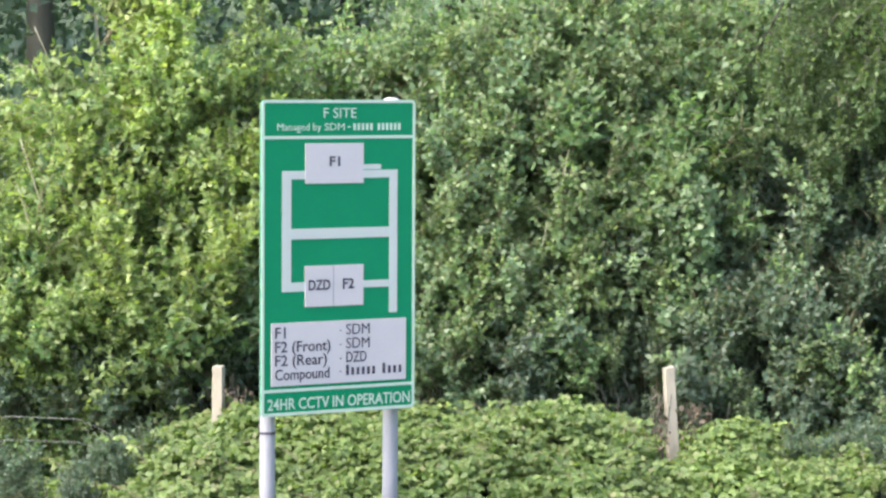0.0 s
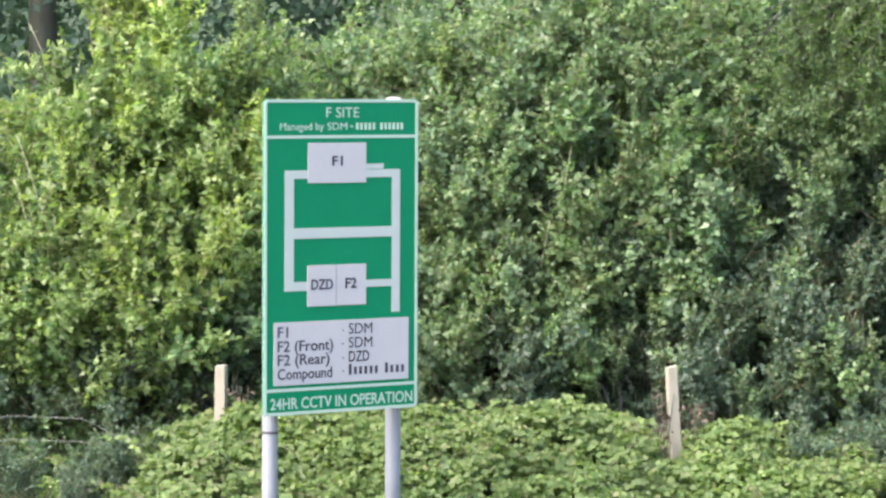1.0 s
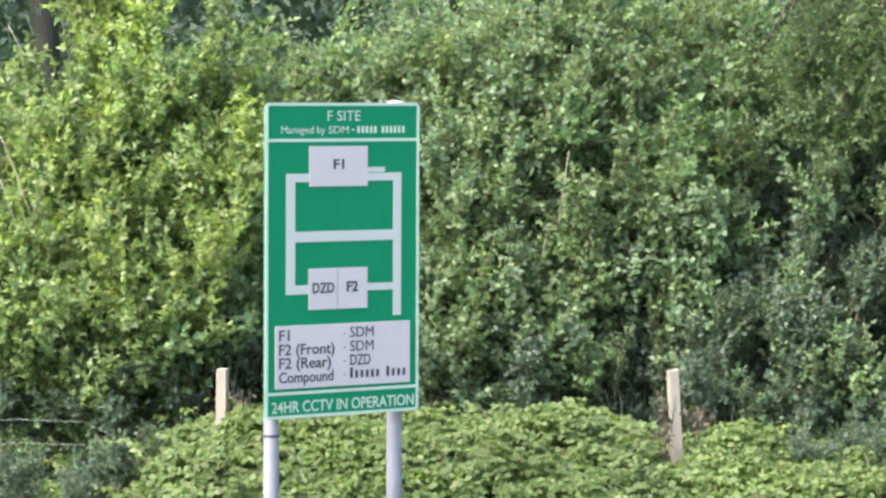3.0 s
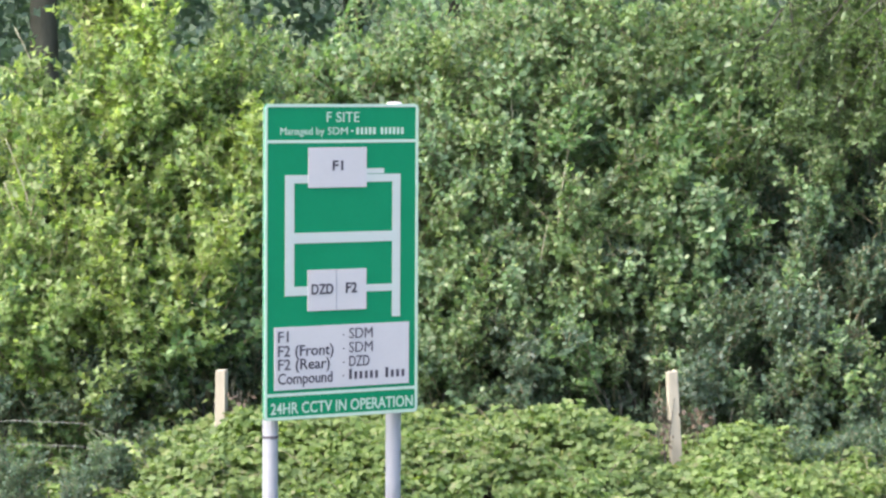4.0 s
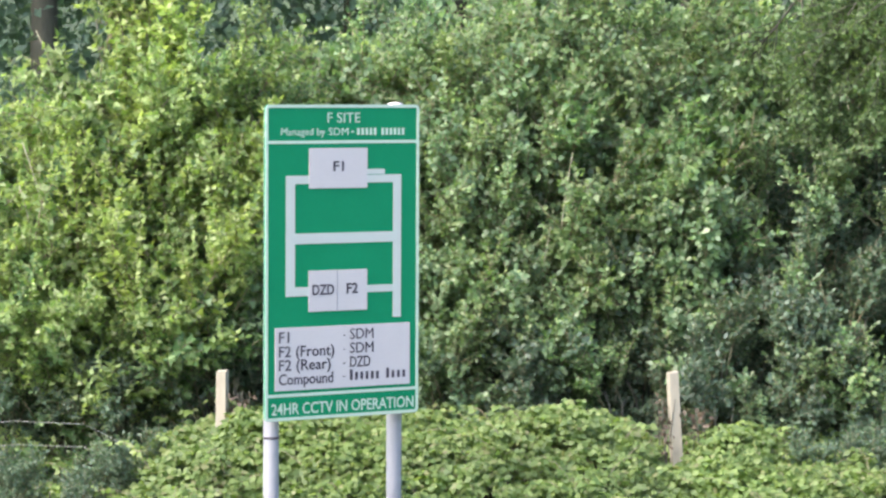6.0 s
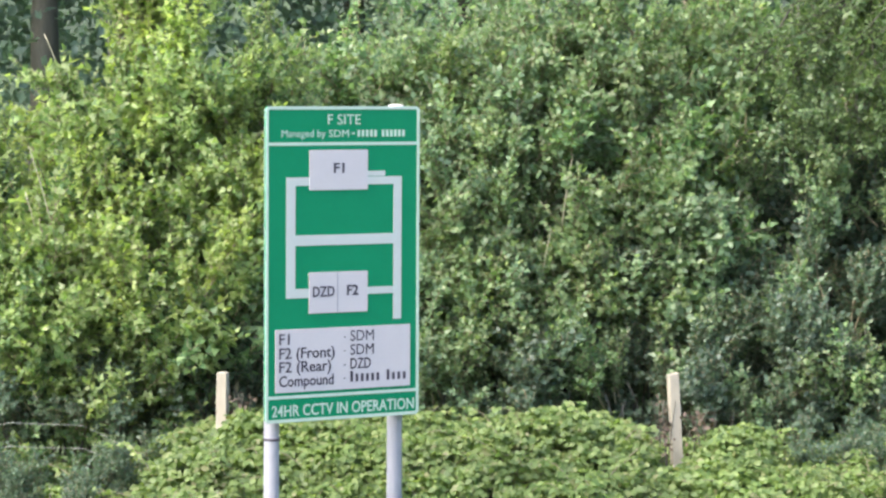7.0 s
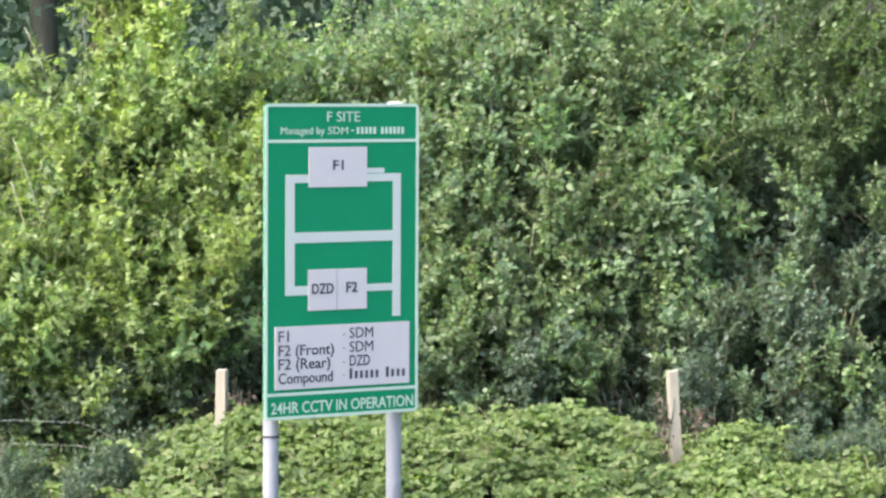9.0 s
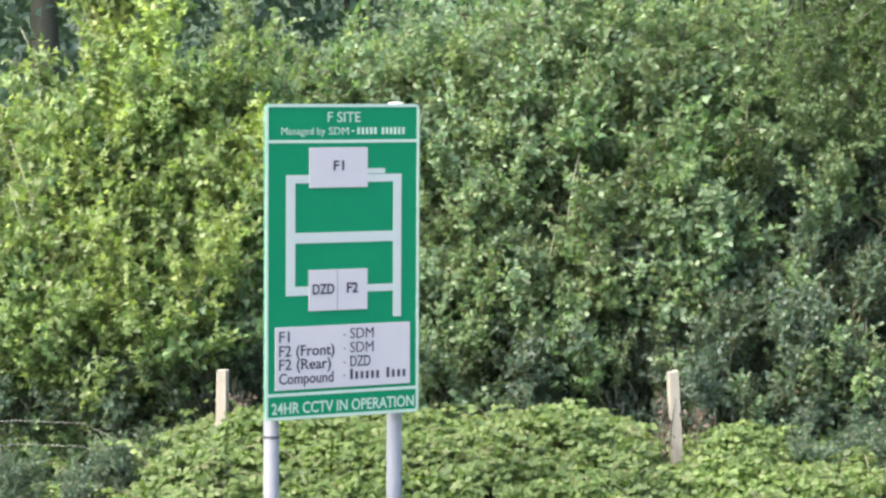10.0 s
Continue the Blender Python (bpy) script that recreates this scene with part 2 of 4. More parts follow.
SHOOTS = {
    "bright": [shoot(10 + i, LEAF_BRIGHT, 1.1, 18, 0.075, 0.85, 0.03, 0.0, 44, LOBED) for i in range(6)],
    "green": [shoot(30 + i, LEAF_GREEN, 0.85, 17, 0.068, 0.8, 0.029, 0.0, 55, LOBED) for i in range(5)],
    "mid": [shoot(50 + i, LEAF_MID, 0.9, 19, 0.066, 0.76, 0.024, 0.0, 44, PLAIN) for i in range(7)],
    "olive": [shoot(130 + i, LEAF_OLIVE, 0.95, 19, 0.068, 0.74, 0.026, 0.0, 46, OVAL) for i in range(6)],
    "dark": [shoot(70 + i, LEAF_DARK_SHADE, 0.8, 20, 0.06, 0.7, 0.019, 0.0, 55, PLAIN) for i in range(6)],
    "plume": [shoot(110 + i, LEAF_YOUNG_LIT, 1.5, 30, 0.08, 0.85, 0.03, 0.0, 40, LOBED) for i in range(4)],
    "young": [shoot(150 + i, LEAF_YOUNG_LIT, 0.95, 19, 0.072, 0.85, 0.028, 0.0, 44, LOBED) for i in range(5)],
    "hanging": [shoot(90 + i, LEAF_HANGING, 1.35, 26, 0.062, 0.55, 0.019, 0.1, 40, PLAIN, BARK) for i in range(5)],
}

BREEZY = []      # (thing, rest place, sway rows, gain) and (branch, rest pose, seed, amount)
FLUTTER = []


def aligned(place, way, spin, size=1.0):
    q = Vector(way).to_track_quat("Z", "Y").to_matrix().to_4x4()
    return Matrix.Translation(place) @ q @ Matrix.Rotation(spin, 4, "Z") @ Matrix.Scale(size, 4)


def add_branch(plant, kind, m, rng, amount=1.0):
    wood, leaf = SHOOTS[kind][rng.integers(len(SHOOTS[kind]))]
    b = new("branch", wood)
    b.parent, b.matrix_basis = plant, m
    f = new("foliage", leaf)
    f.parent = b
    tagged(f, kind="stuff")
    FLUTTER.append((b, m, rng.uniform(0, 6.28), rng.uniform(0.75, 1.3), amount))
    return b


def across(px, depth):
    """Sideways place of a bearing, given as its share of the view (-1 to 1), at a depth."""
    return px * depth * math.tan(radians(FOV / 2))


# hollows where the hedge face opens, dark leaves standing in for shade: x, z, half width, half height
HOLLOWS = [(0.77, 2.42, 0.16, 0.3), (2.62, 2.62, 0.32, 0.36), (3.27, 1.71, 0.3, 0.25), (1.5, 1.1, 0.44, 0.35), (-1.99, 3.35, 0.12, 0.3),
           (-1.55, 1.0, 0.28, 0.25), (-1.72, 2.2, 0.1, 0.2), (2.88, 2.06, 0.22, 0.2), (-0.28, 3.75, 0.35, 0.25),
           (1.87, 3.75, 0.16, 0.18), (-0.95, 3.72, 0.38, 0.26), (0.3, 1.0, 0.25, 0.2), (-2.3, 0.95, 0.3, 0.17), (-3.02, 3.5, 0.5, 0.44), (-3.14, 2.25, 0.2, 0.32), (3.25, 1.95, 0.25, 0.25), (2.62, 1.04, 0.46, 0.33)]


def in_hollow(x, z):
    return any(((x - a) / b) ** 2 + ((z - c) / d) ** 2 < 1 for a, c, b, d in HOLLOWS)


def shrub(name, label, category, bearing, depth, top, half, count, kinds, sway, gain, low=0.5, stems=5, seed=0, wood=BARK, front=0.35):
    """A plant of several stems from the ground with leafy branches all round, denser towards the open side."""
    rng = np.random.default_rng(1000 + seed)
    x = across(bearing, depth)
    plant = tagged(empty(name, pose(x, depth, 0)), label, category)
    lines = []
    for i in range(stems):
        az = rng.uniform(0, 6.28) if i % 2 else rng.uniform(3.5, 5.9)
        reach = half * rng.uniform(0.15, 0.75)
        h = top * rng.uniform(0.72, 0.95)
        t = np.linspace(0, 1, 8)
        wob = rng.normal(0, 0.035, (8, 2)).cumsum(0) * np.array([[1, 1]])
        line = np.stack([math.cos(az) * (0.06 + reach * t ** 1.4) + wob[:, 0], math.sin(az) * (0.06 + reach * t ** 1.4) * 0.7 + wob[:, 1], t * h - 0.05], 1)
        r = 0.015 * (1 - 0.8 * t) + 0.003
        lines.append(line)
        stem = new("stem", tubes_mesh("stem", [(line, r)], wood if i % 3 == 0 else BARK, 6))
        stem.parent = plant
    boughs = []
    for i in range(max(3, count // 5)):
        u = math.sqrt(rng.uniform((low / top) ** 2, 1.0)) if i > 1 else 0.95
        az = -1.5708 + rng.normal(0, 0.7) if rng.uniform() < front else rng.uniform(0, 6.28)
        boughs.append((rng.integers(stems), u, az, kinds[rng.integers(len(kinds))]))
    for i in range(int(count * 1.28)):
        pick, u, az, kind = boughs[i % len(boughs)]
        line = lines[pick]
        u = min(0.98, max(low / top * 0.9, u + rng.normal(0, 0.22 / top)))
        p = np.array([np.interp(u, np.linspace(0, 1, 8), line[:, k]) for k in range(3)])
        az += rng.normal(0, 0.5)
        lift = radians(rng.uniform(20, 68) if u < 0.85 else rng.uniform(50, 85))
        way = (math.cos(az) * math.cos(lift), math.sin(az) * math.cos(lift), math.sin(lift))
        shift = half * rng.uniform(0.0, 0.55) * (1 - 0.5 * u)
        p = p + np.array([math.cos(az) * shift, math.sin(az) * shift * 0.8, 0])
        size = rng.uniform(0.65, 1.05) * min(1.0, 0.35 + top / 3)
        # dark branches are kept in the hollows, where their colour acts as shade
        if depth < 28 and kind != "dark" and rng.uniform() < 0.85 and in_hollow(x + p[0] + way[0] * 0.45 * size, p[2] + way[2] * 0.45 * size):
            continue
        add_branch(plant, kind, aligned(p, way, rng.uniform(0, 6.28), size), rng)
    BREEZY.append((plant, (x, depth, 0), sway, gain, rng.uniform(-0.12, 0.12)))
    return plant


def bough(plant, axis, depth, x, z, count, kinds, seed, wide=0.3):
    """A limb from the plant's axis out to (x, z) at a depth, ending in a full clump of leafy branches."""
    rng = np.random.default_rng(7000 + seed)
    foot = np.array([0.3 * (x - axis[0]), 0.3 * (depth - axis[1]), max(0.2, z - rng.uniform(0.7, 1.0))])
    tip = np.array([x - axis[0], depth - axis[1], z - 0.12])
    t = np.linspace(0, 1, 8)
    line = foot + (tip - foot) * np.stack([t ** 0.8, t ** 0.8, t ** 1.1], 1)
    limb = new("limb", tubes_mesh("limb", [(line, 0.011 * (1.15 - t))], BARK, 6))
    limb.parent = plant
    for i in range(count):
        p = line[rng.integers(4, 8)] + rng.normal(0, 1, 3) * np.array([wide, 0.16, wide * 0.7]) * 0.55
        az, lift = -1.5708 + rng.normal(0, 1.0), radians(rng.uniform(25, 75))
        way = (math.cos(az) * math.cos(lift), math.sin(az) * math.cos(lift), math.sin(lift))
        add_branch(plant, kinds[i % len(kinds)], aligned(p, way, rng.uniform(0, 6.28), rng.uniform(0.5, 0.8)), rng)


# sideways sway in metres at three metres' height, by seconds
GUSTS = {
    "left": [(0, .10), (.5, .08), (1, .04), (1.5, -.03), (2, -.06), (2.5, -.11), (3, -.12), (3.5, -.10), (4, -.07), (4.5, -.03), (5, .05),
             (5.5, .06), (6, .08), (6.5, .12), (7, .14), (7.5, .10), (8, -.17), (8.5, -.08), (9, 0), (9.5, -.05), (10, -.03)],
    "middle": [(0, 0), (.5, .01), (1, 0), (1.5, -.01), (2, .02), (2.5, 0), (3, -.03), (3.5, -.05), (4, -.03), (4.5, .05), (5, .08),
               (5.5, .03), (6, 0), (6.5, -.02), (7, 0), (7.5, -.01), (8, .08), (8.5, -.06), (9, -.16), (9.5, -.07), (10, .05)],
    "right": [(0, 0), (.5, .01), (1, 0), (1.5, .02), (2, .03), (2.5, .02), (3, 0), (3.5, -.02), (4, -.02), (4.5, 0), (5, .08),
              (5.5, .12), (6, .05), (6.5, 0), (7, .03), (7.5, .08), (8, 0), (8.5, -.17), (9, -.13), (9.5, -.02), (10, .06)],
}


def motions():
    for plant, (x, y, z), sway, gain, lag in BREEZY:
        rows = []
        for t, s in GUSTS[sway]:
            a = math.degrees(math.atan2(s * gain, 3.0))
            nod = 0.35 * a + 0.35 * math.sin(2.3 * t + lag * 30)
            rows.append((t, pose(x, y, z, nod, a, 0)))
        walk(plant, rows)
    for b, m, phase, pace, amount in FLUTTER:
        size = m.to_scale()[0]
        rows = []
        for k in range(26):
            t = k * 0.4
            gust = 1.0 + 0.5 * math.sin(0.9 * t + phase * 0.3)
            a = 3.2 * amount * gust * math.sin(4.3 * pace * t + phase)
            c = 2.6 * amount * gust * math.sin(3.4 * pace * t + phase * 1.7)
            rows.append((t, m @ pose(0, 0, 0, a, c, 0)))
        walk(b, rows)


# ---- ground ----
def ground():
    bm = bmesh.new()
    xs = [-1500, -300, -60] + list(np.linspace(-14, 14, 57)) + [60, 300, 1500]
    ys = [-1500, -200, -40, 0, 12] + list(np.linspace(18, 40, 45)) + [70, 300, 1800]
    grid = []
    for y in ys:
        row = []
        for x in xs:
            near = abs(x) <= 14 and 18 <= y <= 40
            z = (0.05 * noise.noise(Vector((x * 0.7, y * 0.7, 3))) + 0.02 * noise.noise(Vector((x * 3, y * 3, 1)))) if near else 0.0
            row.append(bm.verts.new((x, y, z - 0.02)))
        grid.append(row)
    for j in range(len(ys) - 1):
        for i in range(len(xs) - 1):
            bm.faces.new((grid[j][i], grid[j][i + 1], grid[j + 1][i + 1], grid[j + 1][i])).smooth = True
    return tagged(part("ground", bm, SOIL), "rough grassy ground with bare soil under the hedge", "ground", kind="structure")


ground()

# ---- site sign ----
W, H, MID = 1.2, 2.01, 2.063


def letters(body, height, x0, x1, z, mat, parent, y=-0.0075, label="", bold=0.0):
    """A line of built-in lettering, set on the face from x0 to x1 with its foot at z, each letter a part; height is that of a capital."""
    cu = bpy.data.curves.new("letter", "FONT")
    cu.body, cu.size, cu.extrude, cu.offset, cu.resolution_u = body, height / 0.69, 0.0008, bold, 3
    tmp = bpy.data.objects.new("text_source", cu)
    scene.collection.objects.link(tmp)
    bpy.context.view_layer.update()
    me = bpy.data.meshes.new_from_object(tmp.evaluated_get(bpy.context.evaluated_depsgraph_get()))
    bpy.data.objects.remove(tmp)
    v = np.empty(len(me.vertices) * 3)
    me.vertices.foreach_get("co", v)
    v = v.reshape(-1, 3)
    lo, hi = v[:, 0].min(), v[:, 0].max()
    out = np.stack([x0 + (v[:, 0] - lo) * (x1 - x0) / (hi - lo), y - v[:, 2], z + v[:, 1]], 1)
    faces = [tuple(p.vertices) for p in me.polygons]
    bpy.data.meshes.remove(me)
    root = list(range(len(out)))

    def find(i):
        while root[i] != i:
            root[i] = root[root[i]]
            i = root[i]
        return i

    for f in faces:
        for i in f[1:]:
            root[find(i)] = find(f[0])
    glyphs = {}
    for f in faces:
        glyphs.setdefault(find(f[0]), []).append(f)
    for group in glyphs.values():
        used = sorted({i for f in group for i in f})
        at = {i: k for k, i in enumerate(used)}
        glyph = bpy.data.meshes.new("letter")
        glyph.from_pydata(out[used].tolist(), [], [tuple(at[i] for i in f) for f in group])
        glyph.materials.append(mat)
        ob = new("letter", glyph)
        ob.parent = parent
        tagged(ob, label)


def rounded_plate(w, h, r, y0, y1, zc):
    bm = bmesh.new()
    ring = []
    for cx, cz, a0 in ((w / 2 - r, h / 2 - r, 0), (-w / 2 + r, h / 2 - r, 90), (-w / 2 + r, -h / 2 + r, 180), (w / 2 - r, -h / 2 + r, 270)):
        for k in range(6):
            a = radians(a0 + k * 18)
            ring.append((cx + r * math.cos(a), cz + r * math.sin(a)))
    front = [bm.verts.new((x, y0, z + zc)) for x, z in ring]
    back = [bm.verts.new((x, y1, z + zc)) for x, z in ring]
    bm.faces.new(front)
    bm.faces.new(back[::-1])
    for i in range(len(ring)):
        j = (i + 1) % len(ring)
        bm.faces.new((front[i], back[i], back[j], front[j]))
    bmesh.ops.recalc_face_normals(bm, faces=bm.faces[:])
    return bm


def rounded_frame(w, h, r, t, y0, y1, zc):
    bm = bmesh.new()
    loops = []
    for inset in (0, t):
        for y in (y0, y1):
            loop = []
            rr = max(r - inset, 0.006)
            for cx, cz, a0 in ((1, 1, 0), (-1, 1, 90), (-1, -1, 180), (1, -1, 270)):
                for k in range(6):
                    a = radians(a0 + k * 18)
                    loop.append(bm.verts.new((cx * (w / 2 - inset - rr) + rr * math.cos(a), y, zc + cz * (h / 2 - inset - rr) + rr * math.sin(a))))
            loops.append(loop)
    of, ob, inf, inb = loops
    n = len(of)
    for i in range(n):
        j = (i + 1) % n
        for a, b in ((of, ob), (ob, inb), (inb, inf), (inf, of)):
            bm.faces.new((a[i], a[j], b[j], b[i]))
    bmesh.ops.recalc_face_normals(bm, faces=bm.faces[:])
    return bm


def site_sign():
    s = tagged(empty("site_sign", pose(-0.650, 21.743, 0, 0, 0, 36.6)),
               "green and white site plan sign on two grey round posts", "sign")
    def strip(name, x0, x1, z0, z1, mat, y0=-0.005, label=""):
        return part(name, box(x0, x1, y0, 0.0, MID + z0, MID + z1), mat, s, label)
    part("panel", rounded_plate(W, H, 0.03, 0.0, 0.012, MID), GREEN_FACE, s, "green sign panel with rounded corners")
    part("border", rounded_frame(W, H, 0.03, 0.02, -0.004, 0.0, MID), PALE_FILM, s, "pale border line")
    strip("rule", -0.58, 0.58, 0.756, 0.776, PALE_FILM, -0.004, "pale rule under the heading")
    strip("rule", -0.58, 0.58, -0.855, -0.835, PALE_FILM, -0.004, "pale rule above the footer")
    # plan of the roads
    for x0, x1, z0, z1 in ((-0.444, -0.375, -0.216, 0.553), (-0.375, -0.268, 0.50, 0.553), (-0.375, -0.270, -0.216, -0.158),
                           (-0.375, 0.394, 0.117, 0.184), (0.394, 0.457, -0.374, 0.553), (0.186, 0.394, 0.503, 0.553),
                           (0.186, 0.325, 0.557, 0.59), (0.186, 0.394, -0.206, -0.16)):
        strip("road_line", x0, x1, z0, z1, ROAD_FILM, -0.004)
    f1 = part("building_plate", box(-0.268, 0.186, -0.007, 0, MID + 0.470, MID + 0.727, 0.0015), WHITE_FACE, s, "white building plate")
    f2 = part("building_plate", box(-0.270, 0.187, -0.007, 0, MID - 0.318, MID - 0.055, 0.0015), WHITE_FACE, s, "white building plate in two halves")
    part("divider", box(-0.052, -0.047, -0.009, -0.007, MID - 0.318, MID - 0.055), POST_GREY, f2)
    table = part("key_plate", box(-0.527, 0.528, -0.007, 0, MID - 0.815, MID - 0.413, 0.0015), WHITE_FACE, s, "white key plate with dark lettering")
    letters("F1", 0.06, -0.083, 0.0, MID + 0.582, INK, f1, -0.009, bold=0.002)
    letters("DZD", 0.064, -0.243, -0.074, MID - 0.21, INK, f2, -0.009, bold=0.002)
    letters("F2", 0.064, 0.023, 0.112, MID - 0.207, INK, f2, -0.009, bold=0.002)
    for body, x0, x1, z in (("F1", -0.5, -0.42, -0.508), ("F2 (Front)", -0.5, -0.072, -0.599), ("F2 (Rear)", -0.5, -0.1, -0.686),
                            ("Compound", -0.5, -0.08, -0.776), ("SDM", 0.051, 0.236, -0.504), ("SDM", 0.051, 0.236, -0.594), ("DZD", 0.052, 0.212, -0.684)):
        letters(body, 0.068, x0, x1, MID + z, INK, table, -0.009, bold=0.0 if "M" in body else 0.001)
    for x0, x1, count, tall in ((0.052, 0.30, 6, 0.05), (0.34, 0.512, 4, 0.048)):
        step = (x1 - x0) / count
        for k in range(count):
            high = tall + (0.018 if k == 0 else 0.0)
            part("lettering_bar", box(x0 + k * step, x0 + k * step + step * 0.5, -0.009, -0.007, MID - 0.768, MID - 0.768 + high), INK, table)
    for z in (-0.478, -0.567, -0.657, -0.742):
        part("dash", box(0.0, 0.014, -0.009, -0.007, MID + z - 0.003, MID + z + 0.003), INK, table)
    letters("F SITE", 0.064, -0.126, 0.13, MID + 0.89, PALE_FILM, s, -0.004, "pale heading letter")
    letters("Managed by", 0.046, -0.482, -0.145, MID + 0.81, PALE_FILM, s, -0.004)
    letters("SDM", 0.046, -0.118, 0.037, MID + 0.81, PALE_FILM, s, -0.004)
    strip("dash", 0.062, 0.084, 0.827, 0.836, PALE_FILM, -0.004)
    for x0, x1, count in ((0.108, 0.272, 5), (0.30, 0.494, 6)):
        step = (x1 - x0) / count
        for k in range(count):
            strip("number_bar", x0 + k * step, x0 + k * step + step * 0.55, 0.81, 0.854, PALE_FILM, -0.004)
    letters("24HR CCTV IN OPERATION", 0.07, -0.552, 0.562, MID - 0.966, PALE_FILM, s, -0.004, "pale footer letter", bold=0.0012)
    for x in (-0.472, 0.495):
        head = 3.062 if x > 0 else 3.035
        line = [(x, 0.12, z) for z in (-0.1, 0.6, 1.2, 2.0, head - 0.025, head)]
        post = new("post", tubes_mesh("post", [(line, [0.05] * 5 + [0.047])], POST_GREY, 20))
        post.parent = s
        tagged(post, "grey coated round steel post")
        cap = [(x, 0.12, head + 0.0005 + dz) for dz in (0, 0.008, 0.015, 0.019)]
        c = new("cap", tubes_mesh("cap", [(cap, [0.053, 0.052, 0.04, 0.015])], WHITE_FACE, 20))
        c.parent = post
        band = [(x, 0.12, z) for z in (0.935, 0.95)]
        if x < 0:
            b = new("band", tubes_mesh("band", [(band, [0.0525, 0.0525])], INK, 20))
            b.parent = post
        for z in (MID - 0.8, MID, MID + 0.8):
            part("clip", box(x - 0.04, x + 0.04, 0.044, 0.075, z - 0.02, z + 0.02, 0.003), ALUMINIUM, post)
    for z in (MID - 0.8, MID, MID + 0.8):
        part("rail", box(-0.56, 0.56, 0.013, 0.043, z - 0.02, z + 0.02, 0.003), ALUMINIUM, s)
    return s


site_sign()

# ---- fence ----
FENCE = 24.0


def fence():
    f = tagged(empty("fence", pose(0, FENCE, 0)), "weathered timber post and wire fence sunk in brambles", "fence")
    rng = random.Random(5)
    for x, lean, top in ((-4.8, 1.0, 1.15), (-1.58, 0.7, 1.165), (1.69, -3.2, 1.17), (4.8, 0.5, 1.16)):
        bm = box(-0.045, 0.045, -0.04, 0.04, -0.05, top, 0.008)
        for v in bm.verts:
            k = 0.82 + 0.18 * (1 - max(0, v.co.z) / top)
            v.co.x *= k
            if v.co.z > top - 0.05:
                v.co.z += 0.12 * v.co.x + rng.uniform(-0.004, 0.004)
        part("post", bm, TIMBER, f, "pale weathered timber post", pose(x, 0, 0, rng.uniform(-1, 1), lean, rng.uniform(-12, 12)))
    for z, slack in ((0.79, 0.62), (0.62, 0.5)):
        pts = []
        for i in range(61):
            x = -4.8 + 9.6 * i / 60
            fallen = min(1.0, max(0.0, (x + 2.6) / 1.1))
            pts.append((x, -0.06, z - slack * fallen ** 1.3 - 0.06 * (z - 0.6) * (x + 3.2) - 0.012 * math.sin(x * 5) - 0.008 * math.sin(x * 11 + z)))
        w = new("wire", tubes_mesh("wire", [(pts, [0.0018] * 61)], WIRE, 5))
        w.parent = f
    return f


fence()


# ---- brambles ----
def bank(x, y):
    """Height of the bramble bank over the ground."""
    rise = min(1.0, max(0.0, (y - 21.6) / 1.8))
    crest = 0.77 - 0.24 * math.exp(-((x - 1.64) / 0.26) ** 2) + 0.07 * math.exp(-((x - 0.9) / 0.4) ** 2) + 0.06 * math.exp(-((x + 1.2) / 0.5) ** 2)
    crest -= 0.22 / (1 + math.exp((2.35 - x) * 6))
    crest -= 0.54 / (1 + math.exp((x + 2.1) * 6))
    lump = 0.17 * noise.noise(Vector((x * 1.9, y * 1.9, 0))) + 0.12 * noise.noise(Vector((x * 4.5, y * 4.5, 4)))
    fall = min(1.0, max(0.0, (25.6 - y) / 1.0))
    return max(0.06, crest * rise ** 0.8 * (0.55 + 0.45 * fall) + lump * (0.3 + 0.7 * rise))


